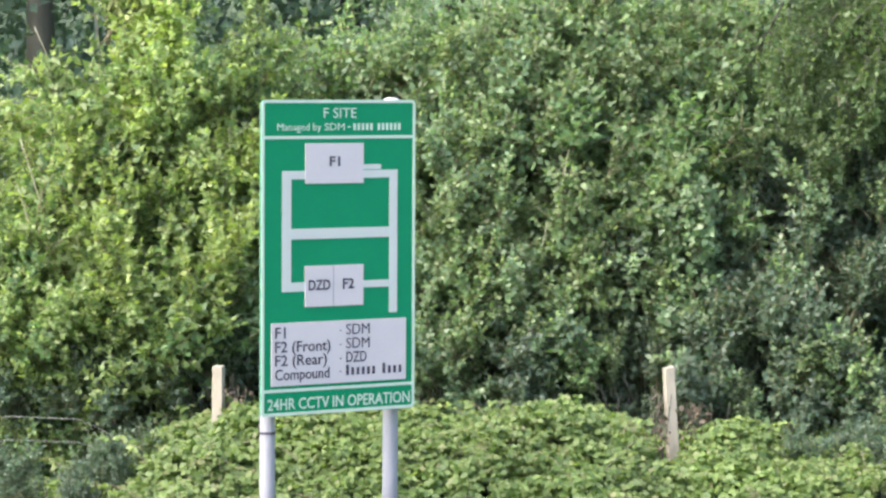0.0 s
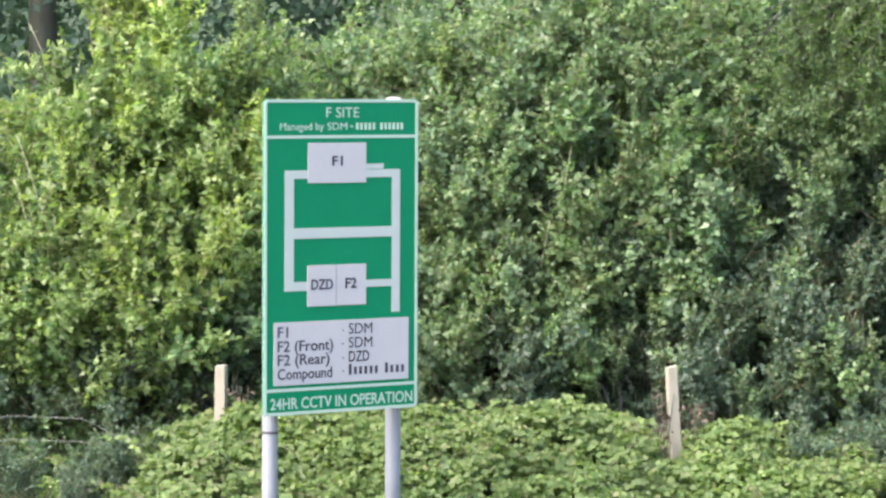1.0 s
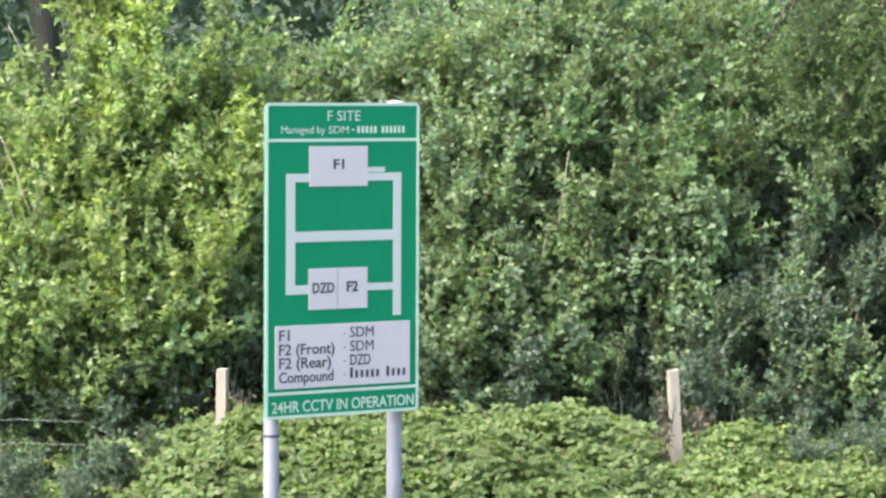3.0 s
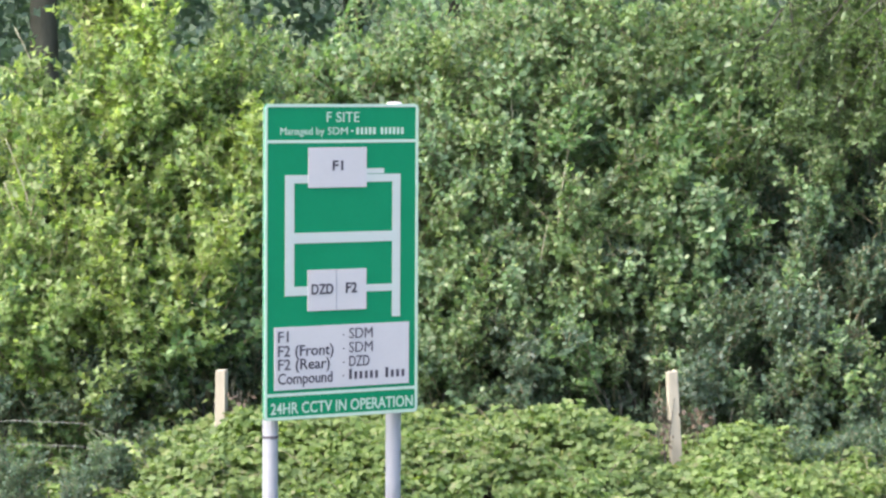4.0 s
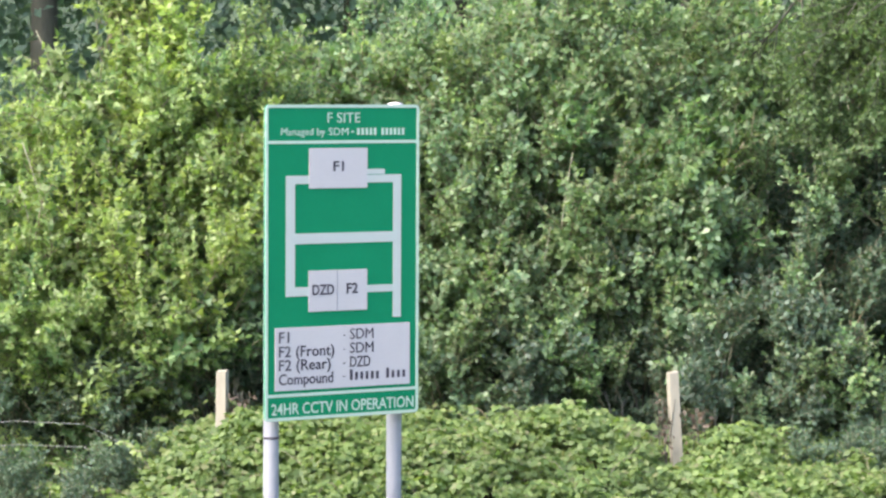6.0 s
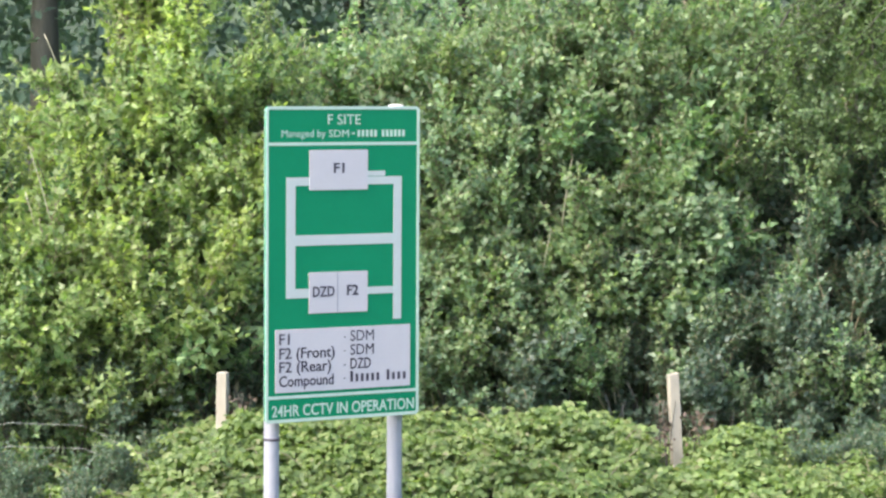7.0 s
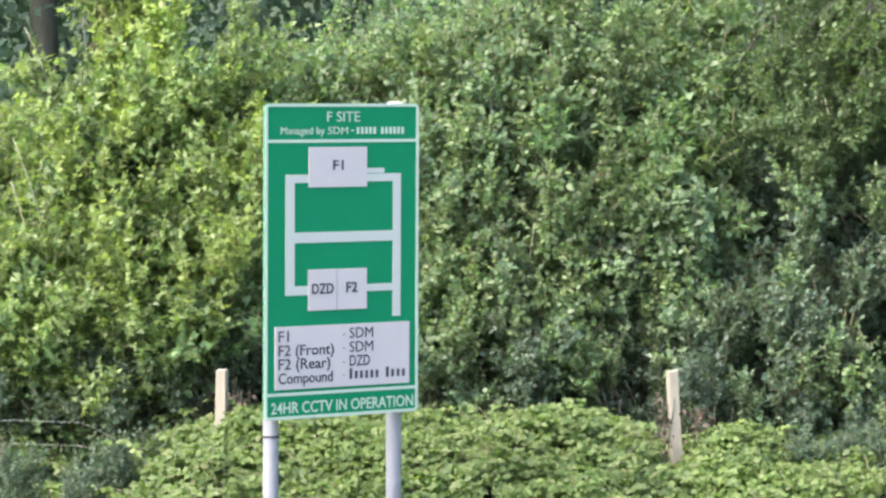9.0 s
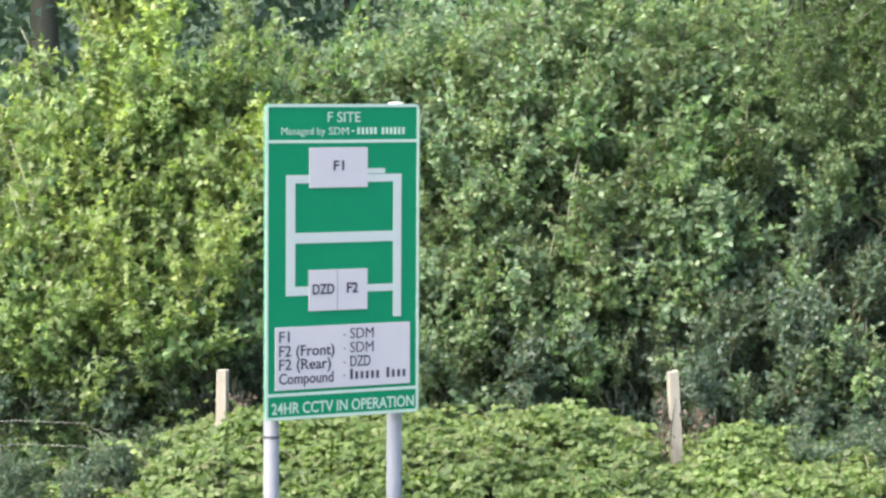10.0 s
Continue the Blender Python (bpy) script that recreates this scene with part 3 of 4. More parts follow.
def brambles():
    rng = np.random.default_rng(77)
    n = 46000
    x, y = rng.uniform(-5.2, 5.2, n), 21.75 + 3.8 * rng.uniform(0, 1, n) ** 0.9
    z = np.array([bank(a, b) for a, b in zip(x, y)]) - np.abs(rng.normal(0, 0.06, n)) + rng.normal(0, 0.02, n)
    keep = z > 0.02
    c = np.stack([x, y, z], 1)[keep]
    n = len(c)
    place, way, up, size = [], [], [], []
    az = rng.uniform(0, 6.28, n)
    tilt = rng.normal(0, 0.52, (n, 3)) + np.array([-0.15, -0.85, 0.7])
    big = rng.uniform(0.038, 0.078, n)
    for k, off in ((0, 0.0), (1, 1.25), (2, -1.25)):
        a = az + off
        w = np.stack([np.cos(a), np.sin(a), rng.uniform(-0.75, 0.1, n)], 1)
        place.append(c)
        way.append(w)
        up.append(tilt)
        size.append(big * (1.0 if k == 0 else 0.85))
    place, way, up, size = (np.concatenate(q) for q in (place, way, up, size))
    ob = new("brambles", leaves_mesh("brambles", place, way, up, size, size * 0.78, LEAF_BRAMBLE, PLAIN))
    tagged(ob, "dense light green bramble thicket over the fence foot", "brambles", kind="stuff")
    lines, place, way, up, size = [], [], [], [], []
    for i in range(560):
        x0, y0 = rng.uniform(-5, 5), rng.uniform(22.2, 25)
        a, ln = rng.uniform(0, 6.28), rng.uniform(0.3, 0.75)
        if abs(x0 - 1.65) < 0.4 and y0 < 24.1:
            continue
        t = np.linspace(0, 1, 7)
        z0, lift = bank(x0, y0), rng.uniform(0.04, 0.24)
        pts = np.stack([x0 + math.cos(a) * ln * t, y0 + math.sin(a) * ln * t * 0.6, z0 * (0.5 + 0.5 * t) + lift * np.sin(t * 2.2) - 0.12 * t ** 3], 1)
        lines.append((pts, 0.004 * (1 - 0.5 * t)))
        for k in range(9):
            u = 0.2 + 0.1 * k
            p = np.array([np.interp(u, t, pts[:, q]) for q in range(3)])
            b = a + (1.4 if k % 2 else -1.4) + rng.normal(0, 0.4)
            for off, share in ((0, 1.0), (1.2, 0.8), (-1.2, 0.8)):
                place.append(p + [0.03 * math.cos(b), 0.03 * math.sin(b), 0.005])
                way.append((math.cos(b + off), math.sin(b + off), rng.uniform(-0.6, 0.1)))
                up.append(rng.normal(0, 0.45, 3) + [-0.1, -0.6, 0.8])
                size.append(rng.uniform(0.048, 0.08) * share)
    size = np.array(size)
    sprigs = new("bramble_sprigs", leaves_mesh("bramble_sprigs", place, way, up, size, size * 0.75, LEAF_BRAMBLE))
    tagged(sprigs, "leafy light green bramble sprigs standing out of the thicket", "brambles", kind="stuff")
    canes = new("bramble_canes", tubes_mesh("bramble_canes", lines, TWIG, 4))
    tagged(canes, "arching brown bramble canes among the leaves", "brambles", kind="stuff")


brambles()


def grass():
    """Rough grass at the foot of the bank."""
    rng = np.random.default_rng(15)
    n = 26000
    place = np.stack([rng.uniform(-5.5, 5.5, n), rng.uniform(20.6, 22.9, n), np.full(n, -0.03)], 1)
    way = rng.normal(0, 0.22, (n, 3)) + [0, 0, 1]
    size = rng.uniform(0.12, 0.42, n)
    ob = new("grass", leaves_mesh("grass", place, way, rng.normal(0, 1, (n, 3)) + [0, -1, 0], size, np.full(n, 0.012), LEAF_BRAMBLE, PLAIN))
    tagged(ob, "rough light green grass at the foot of the brambles", "grass", kind="stuff")


grass()


def withered_leaves(x0, z0, wide, tall, count, seed):
    """Brown dead leaves and stalks caught beside a fence post."""
    rng = np.random.default_rng(seed)
    place = np.stack([x0 + rng.normal(0, wide, count), 23.95 + rng.normal(0, 0.06, count), z0 + rng.uniform(-tall, tall, count)], 1)
    size = rng.uniform(0.03, 0.06, count)
    ob = new("withered_leaves", leaves_mesh("withered_leaves", place, rng.normal(0, 1, (count, 3)) + [0, 0, -0.6], rng.normal(0, 0.8, (count, 3)) + [0, -1, 0.3], size, size * 0.6, LEAF_BROWN))
    lines = []
    for i in range(7):
        x = x0 + rng.normal(0, wide)
        t = np.linspace(0, 1, 6)
        lines.append((np.stack([x + rng.normal(0, 0.05) * t, 23.95 + 0 * t, 0.3 + (z0 + tall - 0.3) * t], 1), 0.004 * (1.1 - 0.6 * t)))
    tagged(ob, "withered brown leaves and stalks beside the fence post", "dead leaves", kind="stuff")
    st = new("stalk", tubes_mesh("stalk", lines, BARK, 4))
    st.parent = ob
    tagged(st, kind="stuff")


withered_leaves(1.56, 0.78, 0.035, 0.2, 55, 3)
withered_leaves(1.82, 0.74, 0.06, 0.18, 60, 4)
withered_leaves(-1.42, 0.92, 0.06, 0.1, 30, 5)


# ---- hedge ----
# long leafy leaders on the saplings: offset x, height of the foot, lean to the side and to the front
PLUMES = {1: [(-0.1, 1.3, -6, -8), (0.3, 1.6, 8, -10), (0.1, 1.9, -4, -5)],
          2: [(0.0, 1.7, 3, -10), (-0.12, 2.0, -4, -8), (0.08, 2.25, 2, -8), (-0.03, 2.5, -3, -6), (0.12, 2.75, 6, -5), (0.0, 3.0, 0, -3), (-0.2, 1.6, -9, -12)],
          3: [(-0.3, 1.2, -10, -14), (0.2, 1.5, 12, -12), (0.0, 1.9, 3, -8)],
          4: [(-0.45, 1.55, 52, -10), (-0.1, 1.3, 30, -14), (0.15, 1.6, 20, -8), (-0.2, 1.9, 24, -6)],
          5: [(0.0, 1.1, 14, -18), (-0.2, 1.2, -8, -16)]}


# full boughs on the hedge plants: plant, x, depth, height, branches, kinds
BOUGHS = [
    (8, -1.63, 25.6, 3.02, 12, ("bright", "green")), (8, -1.92, 25.5, 2.82, 12, ("bright",)), (8, -1.45, 25.7, 3.25, 9, ("green", "bright")),
    (4, -1.58, 25.1, 2.2, 12, ("bright",)), (4, -1.95, 25.1, 1.86, 10, ("bright",)), (9, -3.1, 24.9, 1.42, 10, ("bright", "green")),
    (3, -2.65, 25.1, 1.84, 10, ("bright",)), (9, -2.95, 25.0, 1.7, 8, ("bright",)), (5, -2.2, 24.8, 1.3, 9, ("green", "bright")),
    (9, -3.2, 24.8, 1.15, 8, ("bright", "green")), (3, -2.4, 24.9, 1.55, 9, ("bright",)), (9, -2.75, 24.8, 1.35, 8, ("bright",)),
    (5, -2.5, 24.8, 1.2, 8, ("green", "bright")), (12, 0.1, 25.4, 2.62, 8, ("olive", "mid")), (17, 0.42, 25.4, 2.3, 9, ("olive", "mid")),
    (15, 1.95, 25.8, 2.9, 8, ("olive", "mid")), (15, 2.2, 25.7, 2.45, 8, ("mid", "olive")), (19, 1.95, 25.5, 2.15, 8, ("mid",)),
    (12, 0.05, 25.6, 2.4, 12, ("olive", "mid")), (17, 0.08, 25.4, 2.02, 12, ("mid", "olive")), (17, 0.28, 25.3, 1.62, 10, ("olive",)),
    (12, -0.05, 25.3, 1.6, 10, ("mid",)), (18, 0.62, 25.3, 1.45, 9, ("mid", "olive")), (17, 0.72, 25.4, 1.85, 10, ("mid", "olive")),
    (19, 1.66, 25.4, 2.4, 12, ("olive", "mid")), (19, 1.5, 25.3, 1.6, 10, ("mid", "olive")), (14, 1.3, 25.7, 3.3, 10, ("olive",)),
    (13, 0.85, 25.9, 3.4, 10, ("olive", "mid")), (15, 1.48, 25.9, 3.58, 9, ("olive",)),
    (25, 3.05, 25.6, 2.85, 12, ("olive", "hanging")), (25, 3.15, 25.5, 2.3, 7, ("mid", "olive")),
    (28, 2.8, 24.7, 1.1, 7, ("olive", "mid")), (28, 3.12, 24.7, 1.1, 7, ("olive", "green")),
    (11, 0.02, 26.0, 3.5, 10, ("bright", "olive")), (12, 0.3, 25.8, 3.05, 8, ("olive", "mid")), (17, 0.55, 25.4, 1.35, 8, ("mid", "dark")),
    (18, 1.05, 25.3, 1.5, 9, ("mid", "olive")), (19, 1.35, 25.4, 2.05, 8, ("mid", "olive")), (13, 0.95, 25.9, 2.95, 8, ("olive", "mid")),
    # the "young" clumps here are sunlit patches given by leaf colour
    (15, 1.95, 25.6, 2.62, 9, ("olive", "young", "olive")), (2, -2.25, 25.4, 3.0, 9, ("young",)), (2, -2.05, 25.4, 2.72, 8, ("young", "bright")),
    (8, -1.8, 25.1, 2.45, 8, ("young",)), (17, 0.1, 25.2, 1.75, 10, ("olive", "mid")), (17, 0.42, 25.2, 1.6, 9, ("mid", "olive")), (2, -2.1, 25.3, 2.85, 8, ("young", "bright")),
    (12, 0.02, 25.0, 1.5, 10, ("olive", "mid")), (17, 0.32, 25.0, 1.38, 9, ("olive", "mid")), (13, 0.9, 25.5, 2.75, 7, ("olive",))]


def full_boughs(plant, order):
    axis = plant.matrix_basis.translation
    for i, (which, x, depth, z, count, kinds) in enumerate(BOUGHS):
        if which == order:
            bough(plant, axis, depth, x, z, count, kinds, i)


# thin pale leafless stems: foot x and height, tip x and height, depth, all from the plant's foot
STEMS = {1: ((0.42, 1.5, 0.12, 2.78, -1.6), (0.3, 1.5, 0.1, 2.45, -1.55), (0.42, 2.6, 0.12, 3.6, -0.9)),
         12: ((0.12, 1.5, 0.08, 2.2, -0.75), (0.22, 2.5, 0.2, 3.1, -0.6)),
         17: ((0.12, 1.35, 0.22, 2.15, -0.6), (0.3, 2.0, 0.38, 2.7, -0.55)),
         13: ((0.2, 1.3, 0.14, 2.1, -1.25), (0.0, 2.2, -0.06, 2.9, -1.0))}


def bare_stems(plant, stems):
    """Thin pale leafless stems that arch out of the plant."""
    for x0, z0, x1, z1, y in stems:
        t = np.linspace(0, 1, 12)
        line = np.stack([x0 + (x1 - x0) * t ** 1.7, y * np.minimum(1, 0.7 + t * 0.5), z0 + (z1 - z0) * t], 1)
        stem = new("stem", tubes_mesh("stem", [(line, 0.0065 * (1.1 - 0.6 * t))], DRY_STEM, 5))
        stem.parent = plant
        tagged(stem, "thin pale bare stem")


def hedge():
    bright = "young sapling with light yellow-green lobed leaves"
    mid = "dense hedge shrub with small grey-green leaves"
    dark = "shady hedge shrub with small dark green leaves, partly painted shade"
    n = 0
    for b, d, top, half, count, kinds, sway, gain, low in (
            (-1.22, 26.8, 2.3, 0.6, 16, ("bright", "green"), "left", 0.9, 0.7),
            (-0.95, 26.4, 2.6, 0.55, 26, ("bright", "bright", "green"), "left", 0.9, 0.9),
            (-0.70, 26.1, 4.0, 0.55, 46, ("bright",), "left", 1.1, 1.0),
            (-0.82, 25.6, 2.7, 0.5, 36, ("bright", "green"), "left", 0.8, 0.7),
            (-0.50, 25.7, 2.55, 0.45, 30, ("bright",), "left", 1.2, 1.0),
            (-0.60, 25.2, 2.0, 0.45, 34, ("bright", "green"), "left", 0.8, 0.5),
            (-0.84, 25.0, 1.15, 0.25, 8, ("bright",), "left", 0.5, 0.6),
            (-0.42, 27.3, 3.1, 0.45, 26, ("green",), "left", 0.5, 1.2),
            (-0.53, 26.3, 3.3, 0.45, 30, ("bright", "green"), "left", 1.0, 1.4),
            (-0.93, 25.3, 1.75, 0.4, 26, ("bright", "bright", "green"), "left", 0.6, 0.7)):
        p = shrub("sapling", bright if top > 1.5 else "small seedling tree with light yellow-green leaves", "sapling", b, d, top, half, count, kinds, sway, gain, low, 4, n)
        tagged(p, group="saplings in the hedge")
        rng = np.random.default_rng(40 + n)
        for x, z, lean, turn in PLUMES.get(n, ()):
            way = (math.sin(radians(lean)), math.sin(radians(turn)), math.cos(radians(lean)))
            add_branch(p, "plume", aligned((x, -0.45 - 0.2 * rng.uniform(), z), way, rng.uniform(0, 6.28), rng.uniform(0.6, 0.85)), rng, 0.8)
        full_boughs(p, n)
        bare_stems(p, STEMS.get(n, ()))
        n += 1
    for b, d, top, half, count, kinds, sway, gain, low in (
            (-0.25, 27.2, 3.1, 0.6, 34, ("olive", "green"), "middle", 0.7, 1.0),
            (-0.05, 26.9, 3.7, 0.6, 44, ("green", "olive", "mid"), "middle", 0.9, 0.9),
            (0.10, 26.0, 3.1, 0.55, 52, ("mid",), "middle", 1.2, 0.8),
            (0.25, 26.5, 3.6, 0.6, 48, ("mid", "olive", "olive"), "middle", 1.1, 0.8),
            (0.40, 26.2, 3.5, 0.6, 48, ("mid", "olive", "mid"), "middle", 1.0, 0.8),
            (0.55, 26.6, 3.7, 0.6, 44, ("olive", "mid"), "right", 1.0, 0.9),
            (0.62, 25.6, 2.0, 0.5, 30, ("dark", "mid", "dark"), "right", 0.6, 0.6),
            (0.17, 25.7, 2.75, 0.5, 40, ("mid", "olive"), "middle", 1.0, 0.9),
            (0.33, 25.8, 2.6, 0.5, 36, ("mid", "mid", "green"), "middle", 1.0, 0.9),
            (0.47, 25.7, 2.8, 0.5, 40, ("mid", "mid", "green"), "right", 0.9, 0.9),
            (0.70, 27.6, 3.7, 0.6, 30, ("mid", "green"), "right", 0.9, 1.2),
            (0.86, 27.9, 3.5, 0.6, 28, ("mid",), "right", 0.9, 1.2),
            (1.04, 27.8, 3.7, 0.6, 28, ("mid", "green"), "right", 0.9, 1.2),
            (0.16, 28.2, 3.75, 0.6, 30, ("olive", "green"), "middle", 0.8, 1.6)):
        p = shrub("shrub", mid if "olive" not in kinds else "tall hedge shrub with small olive and fresh green leaves", "shrub", b, d, top, half, count, kinds, sway, gain, low, 6, n, DRY_STEM)
        tagged(p, group="hedge shrubs")
        full_boughs(p, n)
        bare_stems(p, STEMS.get(n, ()))
        n += 1
    # dark shrubs; the low and rear rows colour in shade under the hedge
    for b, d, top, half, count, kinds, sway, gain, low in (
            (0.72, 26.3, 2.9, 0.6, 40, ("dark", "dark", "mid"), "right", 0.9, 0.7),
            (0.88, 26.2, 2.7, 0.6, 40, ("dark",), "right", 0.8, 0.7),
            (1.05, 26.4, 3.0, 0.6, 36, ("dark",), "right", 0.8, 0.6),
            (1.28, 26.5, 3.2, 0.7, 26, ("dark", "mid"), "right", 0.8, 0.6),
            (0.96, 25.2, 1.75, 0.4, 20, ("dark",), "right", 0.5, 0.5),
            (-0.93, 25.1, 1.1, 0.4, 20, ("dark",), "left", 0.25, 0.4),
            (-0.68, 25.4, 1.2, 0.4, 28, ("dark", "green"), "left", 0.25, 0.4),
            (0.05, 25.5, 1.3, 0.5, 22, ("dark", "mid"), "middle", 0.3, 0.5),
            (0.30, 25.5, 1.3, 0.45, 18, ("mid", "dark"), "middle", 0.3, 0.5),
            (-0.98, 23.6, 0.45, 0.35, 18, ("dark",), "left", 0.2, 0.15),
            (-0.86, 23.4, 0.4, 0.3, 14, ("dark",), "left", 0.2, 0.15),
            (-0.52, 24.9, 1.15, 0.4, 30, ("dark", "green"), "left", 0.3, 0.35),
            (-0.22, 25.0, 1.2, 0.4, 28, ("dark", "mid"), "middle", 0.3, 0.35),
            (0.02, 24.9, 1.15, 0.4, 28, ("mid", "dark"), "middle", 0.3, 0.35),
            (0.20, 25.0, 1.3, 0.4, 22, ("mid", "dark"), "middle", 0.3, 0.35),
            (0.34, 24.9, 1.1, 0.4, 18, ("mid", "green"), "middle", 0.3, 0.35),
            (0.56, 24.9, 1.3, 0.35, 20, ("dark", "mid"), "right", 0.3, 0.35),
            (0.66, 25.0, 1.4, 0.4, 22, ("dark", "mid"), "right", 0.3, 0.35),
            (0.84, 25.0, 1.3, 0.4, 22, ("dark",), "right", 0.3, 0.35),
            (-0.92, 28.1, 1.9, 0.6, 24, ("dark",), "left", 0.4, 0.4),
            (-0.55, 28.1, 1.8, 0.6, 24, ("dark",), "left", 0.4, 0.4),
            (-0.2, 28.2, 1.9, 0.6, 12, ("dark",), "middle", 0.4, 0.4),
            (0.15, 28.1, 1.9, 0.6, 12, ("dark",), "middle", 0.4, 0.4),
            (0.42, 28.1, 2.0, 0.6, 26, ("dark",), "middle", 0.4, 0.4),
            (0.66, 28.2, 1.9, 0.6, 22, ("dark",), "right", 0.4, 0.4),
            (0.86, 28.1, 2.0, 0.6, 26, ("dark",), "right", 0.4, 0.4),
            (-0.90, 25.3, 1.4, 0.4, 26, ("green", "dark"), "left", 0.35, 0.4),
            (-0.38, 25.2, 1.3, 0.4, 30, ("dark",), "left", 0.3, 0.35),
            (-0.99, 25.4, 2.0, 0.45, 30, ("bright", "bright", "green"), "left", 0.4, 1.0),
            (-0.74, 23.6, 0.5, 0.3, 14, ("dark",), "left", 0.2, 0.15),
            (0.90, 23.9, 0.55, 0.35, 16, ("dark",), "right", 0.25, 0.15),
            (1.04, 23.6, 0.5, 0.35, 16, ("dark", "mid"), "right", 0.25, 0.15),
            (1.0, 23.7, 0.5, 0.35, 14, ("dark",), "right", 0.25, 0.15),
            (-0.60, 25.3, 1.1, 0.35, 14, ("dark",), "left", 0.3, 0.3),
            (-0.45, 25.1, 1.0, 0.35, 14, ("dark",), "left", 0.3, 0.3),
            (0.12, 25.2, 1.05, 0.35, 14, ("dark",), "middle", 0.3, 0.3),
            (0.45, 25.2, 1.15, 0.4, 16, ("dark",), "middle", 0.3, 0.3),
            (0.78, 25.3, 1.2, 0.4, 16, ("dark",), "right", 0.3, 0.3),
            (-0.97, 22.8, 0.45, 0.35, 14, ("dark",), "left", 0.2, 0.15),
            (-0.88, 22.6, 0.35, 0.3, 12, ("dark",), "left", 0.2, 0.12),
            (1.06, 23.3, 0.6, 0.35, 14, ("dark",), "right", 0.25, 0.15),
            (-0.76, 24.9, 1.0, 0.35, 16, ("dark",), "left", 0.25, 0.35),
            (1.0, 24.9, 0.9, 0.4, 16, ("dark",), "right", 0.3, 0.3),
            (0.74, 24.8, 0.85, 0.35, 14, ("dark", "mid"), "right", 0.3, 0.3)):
        p = shrub("shrub", dark if top > 1.5 else "low dark green shrub behind the wire fence, its tone partly painted shade", "shrub", b, d, top, half, count, kinds, sway, gain, low, 5, n)
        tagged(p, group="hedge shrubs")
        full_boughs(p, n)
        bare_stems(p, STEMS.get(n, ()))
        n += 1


hedge()


# ---- trees behind ----
def tree(label, bearing, depth, height, reach, seed, trunk=0.16, base=4.6, clumps=46, kind_leaf=None):
    rng = np.random.default_rng(500 + seed)
    x = across(bearing, depth)
    t0 = tagged(empty("tree", pose(x, depth, 0)), label, "tree")
    t = np.linspace(0, 1, 9)
    wob = rng.normal(0, 0.05, (9, 2)).cumsum(0)
    line = np.stack([wob[:, 0], wob[:, 1], t * height * 0.8 - 0.1], 1)
    ob = new("trunk", tubes_mesh("trunk", [(line, trunk * (1.15 - t))], BARK, 10))
    ob.parent = t0
    place, way, up, size = [], [], [], []
    for i in range(9):
        u = rng.uniform(0.5, 0.95)
        p = np.array([np.interp(u, t, line[:, k]) for k in range(3)])
        az, el = i * 2.4, radians(rng.uniform(5, 40))
        d = np.array([math.cos(az) * math.cos(el), math.sin(az) * math.cos(el), math.sin(el)])
        w = np.linspace(0, 1, 6)
        ln = reach * rng.uniform(0.6, 1.0)
        limb = p + d * (w * ln)[:, None]
        limb[:, 2] += 0.1 * np.sin(w * 5 + i)
        o = new("limb", tubes_mesh("limb", [(limb, 0.055 * (1.1 - w))], BARK, 6))
        o.parent = t0
        for k in range(clumps // 9):
            q = limb[rng.integers(2, 6)] + rng.normal(0, 0.45, 3)
            q[2] = max(q[2], base)
            m = 95
            place.append(q + rng.normal(0, 1, (m, 3)) * np.array([0.42, 0.42, 0.28]))
            way.append(rng.normal(0, 1, (m, 3)) + [0, 0, -0.3])
            up.append(rng.normal(0, 0.7, (m, 3)) + [0, 0, 1])
            size.append(rng.uniform(0.09, 0.16, m))
    place, way, up, size = (np.concatenate(q) for q in (place, way, up, size))
    place[:, 2] = np.maximum(place[:, 2], base - 0.2)
    c = new("crown", leaves_mesh("crown", place, way, up, size, size * 0.65, kind_leaf or LEAF_WOOD_HAZED, PLAIN))
    c.parent = t0
    tagged(c, kind="stuff")
    return t0


# crowns are unseen, added above the view to shade the undergrowth below
for i, (b, d, h) in enumerate(((-1.5, 33.5, 9.5), (-0.905, 32.5, 10.0), (-0.18, 37.0, 9.0), (0.02, 34.0, 10.5), (0.545, 31.6, 9.5), (0.95, 33.5, 10.0), (1.5, 33.5, 9.5))):
    tagged(tree("tall woodland tree with a dark shaded trunk", b, d, h, 3.2, i, trunk=0.2, base=5.4, clumps=81), group="woodland trees")


def understorey():
    rng = np.random.default_rng(9)
    n = 90000
    x, y = rng.uniform(-11, 11, n), rng.uniform(31.8, 38.5, n)
    z = 7.5 * rng.uniform(0, 1, n) + 0.5 * np.sin(x * 1.3)
    place = np.stack([x, y, np.maximum(z, 0.05)], 1)
    size = rng.uniform(0.1, 0.17, n)
    ob = new("woodland", leaves_mesh("woodland", place, rng.normal(0, 1, (n, 3)), rng.normal(0, 0.7, (n, 3)) + [0, -0.4, 1], size, size * 0.7, LEAF_WOOD_HAZED, PLAIN))
    tagged(ob, "dark shaded woodland undergrowth behind the hedge", "woodland", kind="stuff")


understorey()


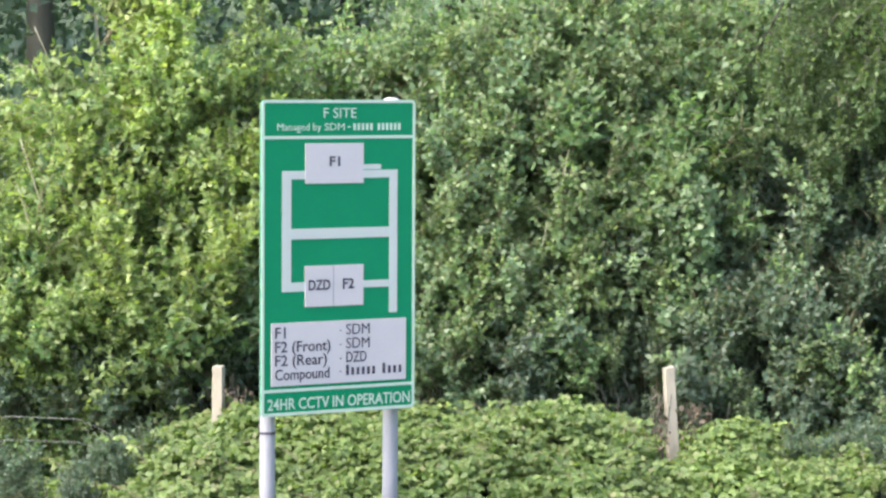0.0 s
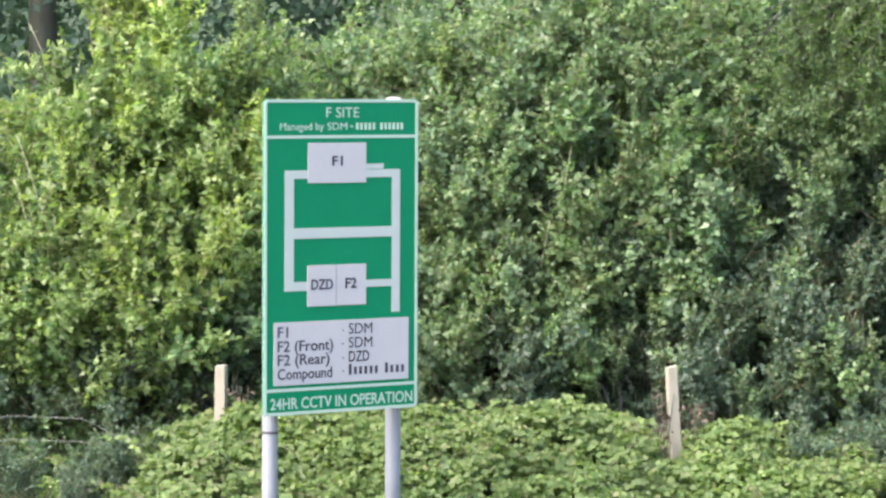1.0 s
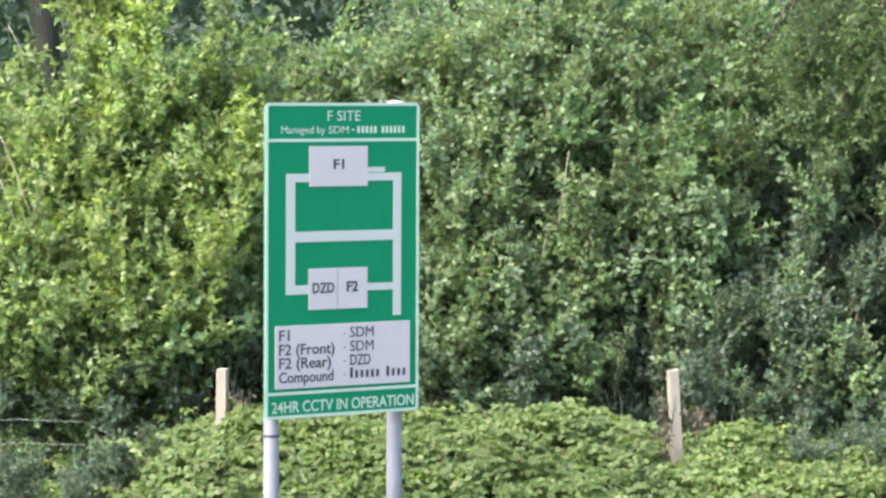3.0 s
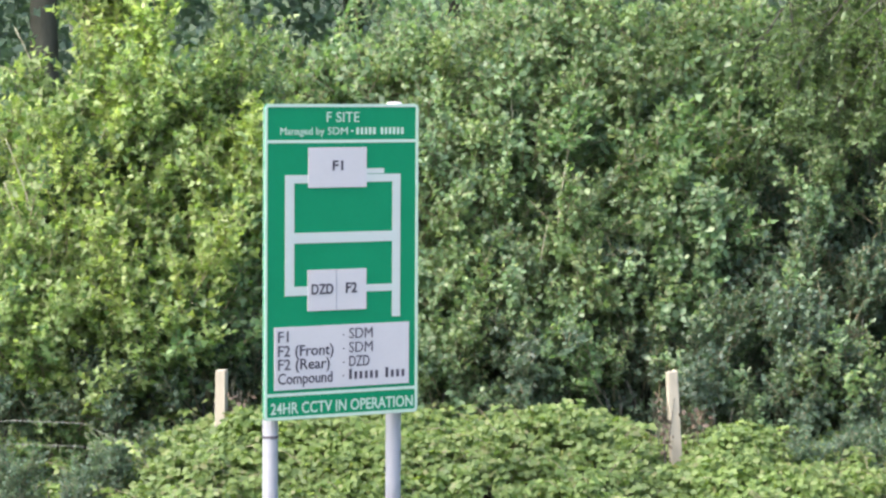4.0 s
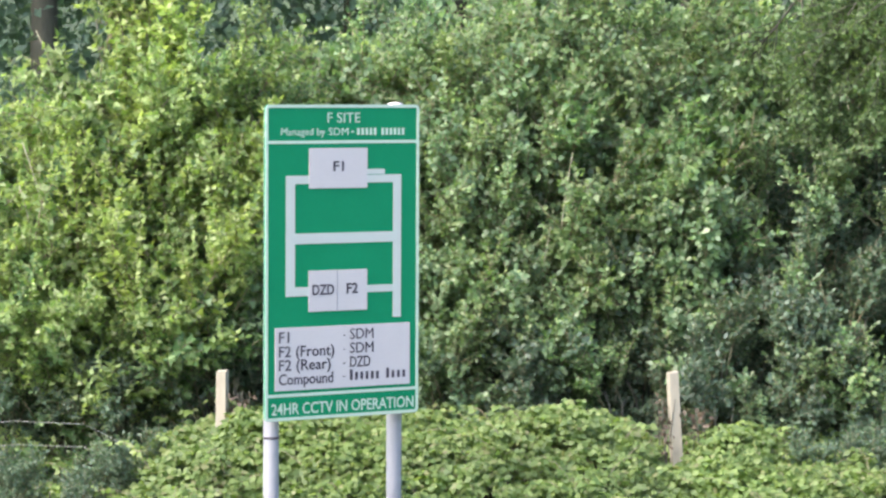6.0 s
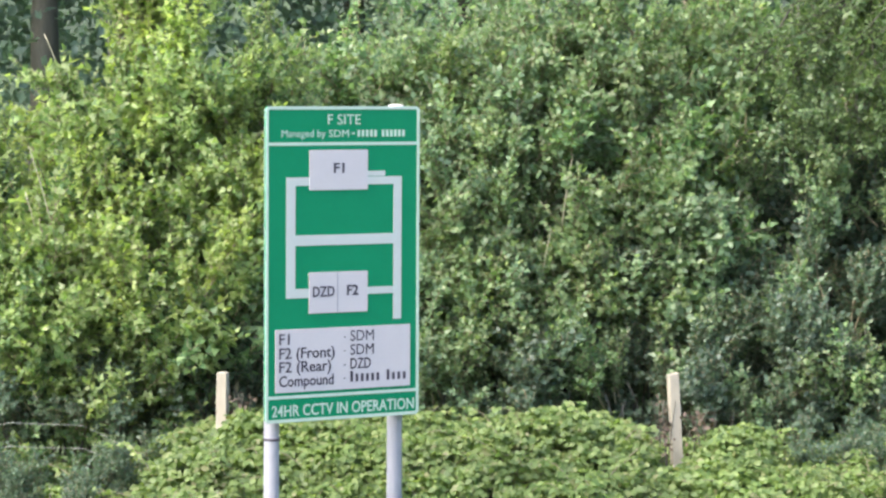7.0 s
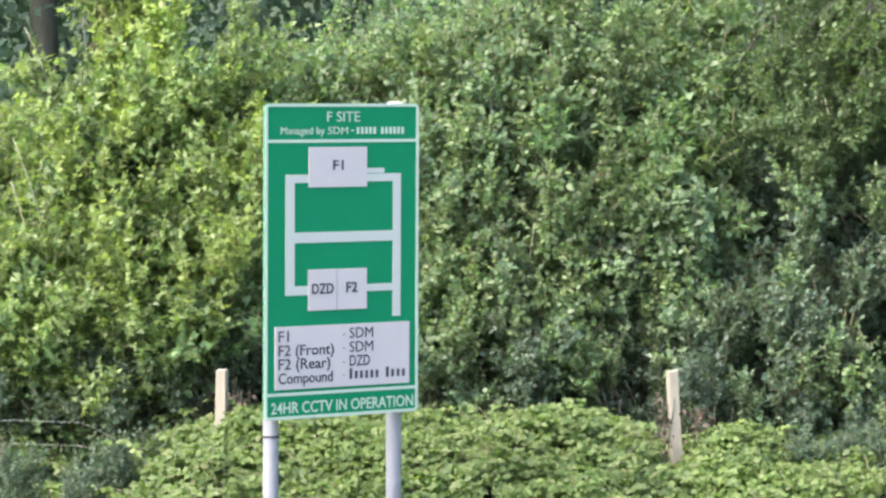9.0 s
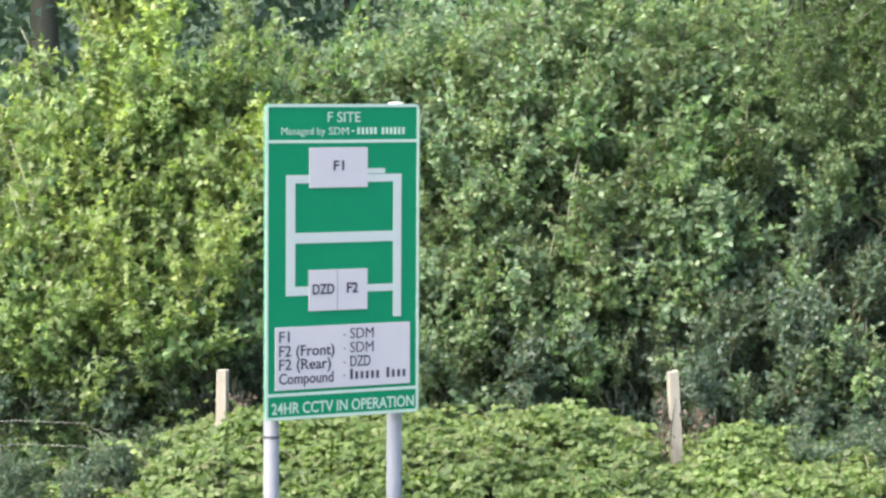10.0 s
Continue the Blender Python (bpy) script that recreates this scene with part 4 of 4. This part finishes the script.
def hillside():
    """Wooded slope that closes the distance."""
    bm = bmesh.new()
    rows = []
    for j in range(22):
        y = 42 + j * 2.5
        row = []
        for i in range(121):
            x = -90 + i * 1.5
            lump = 1.3 * noise.noise(Vector((x * 0.35, y * 0.35, 2))) + 0.5 * noise.noise(Vector((x * 1.1, y * 1.1, 7)))
            row.append(bm.verts.new((x, y, 15 * min(1, j / 9) ** 0.8 + lump * min(1, j / 3) - 0.1)))
        rows.append(row)
    for j in range(21):
        for i in range(120):
            bm.faces.new((rows[j][i], rows[j][i + 1], rows[j + 1][i + 1], rows[j + 1][i])).smooth = True
    return tagged(part("backdrop", bm, WOODED), "distant dark wooded slope", "woodland", kind="structure")


hillside()


# ---- overhanging tree ----
def overhanging_tree():
    rng = np.random.default_rng(321)
    x, d = across(1.45, 25.6), 25.6
    plant = tagged(empty("tree", pose(x, d, 0)), "slender tree with drooping olive-green branches over the hedge", "tree")
    t = np.linspace(0, 1, 9)
    line = np.stack([-0.5 * t ** 2, -0.2 * t, t * 5.2 - 0.1], 1)
    o = new("trunk", tubes_mesh("trunk", [(line, 0.09 * (1.2 - t))], BARK, 9))
    o.parent = plant
    for k in range(7):
        u = 0.72 + 0.04 * k
        p = np.array([np.interp(u, t, line[:, i]) for i in range(3)])
        w = np.linspace(0, 1, 8)
        ln = rng.uniform(1.3, 2.5)
        yaw = rng.normal(0, 0.28)
        limb = p + np.stack([-math.cos(yaw) * ln * w, math.sin(yaw) * ln * w - 0.1 * w, 0.75 * np.sin(w * 2.2) - 0.5 * w ** 2], 1)
        o = new("limb", tubes_mesh("limb", [(limb, 0.028 * (1.1 - w))], BARK, 6))
        o.parent = plant
        for j in range(15):
            v = rng.uniform(0.3, 1.0)
            q = np.array([np.interp(v, w, limb[:, i]) for i in range(3)])
            az = rng.uniform(0, 6.28)
            fall = radians(rng.uniform(-88, -45))
            way = (math.cos(az) * math.cos(fall), math.sin(az) * math.cos(fall), math.sin(fall))
            add_branch(plant, "hanging", aligned(q, way, rng.uniform(0, 6.28), rng.uniform(0.65, 1.0)), rng, 1.3)
    BREEZY.append((plant, (x, d, 0), "right", 0.8, 0.05))


overhanging_tree()

motions()
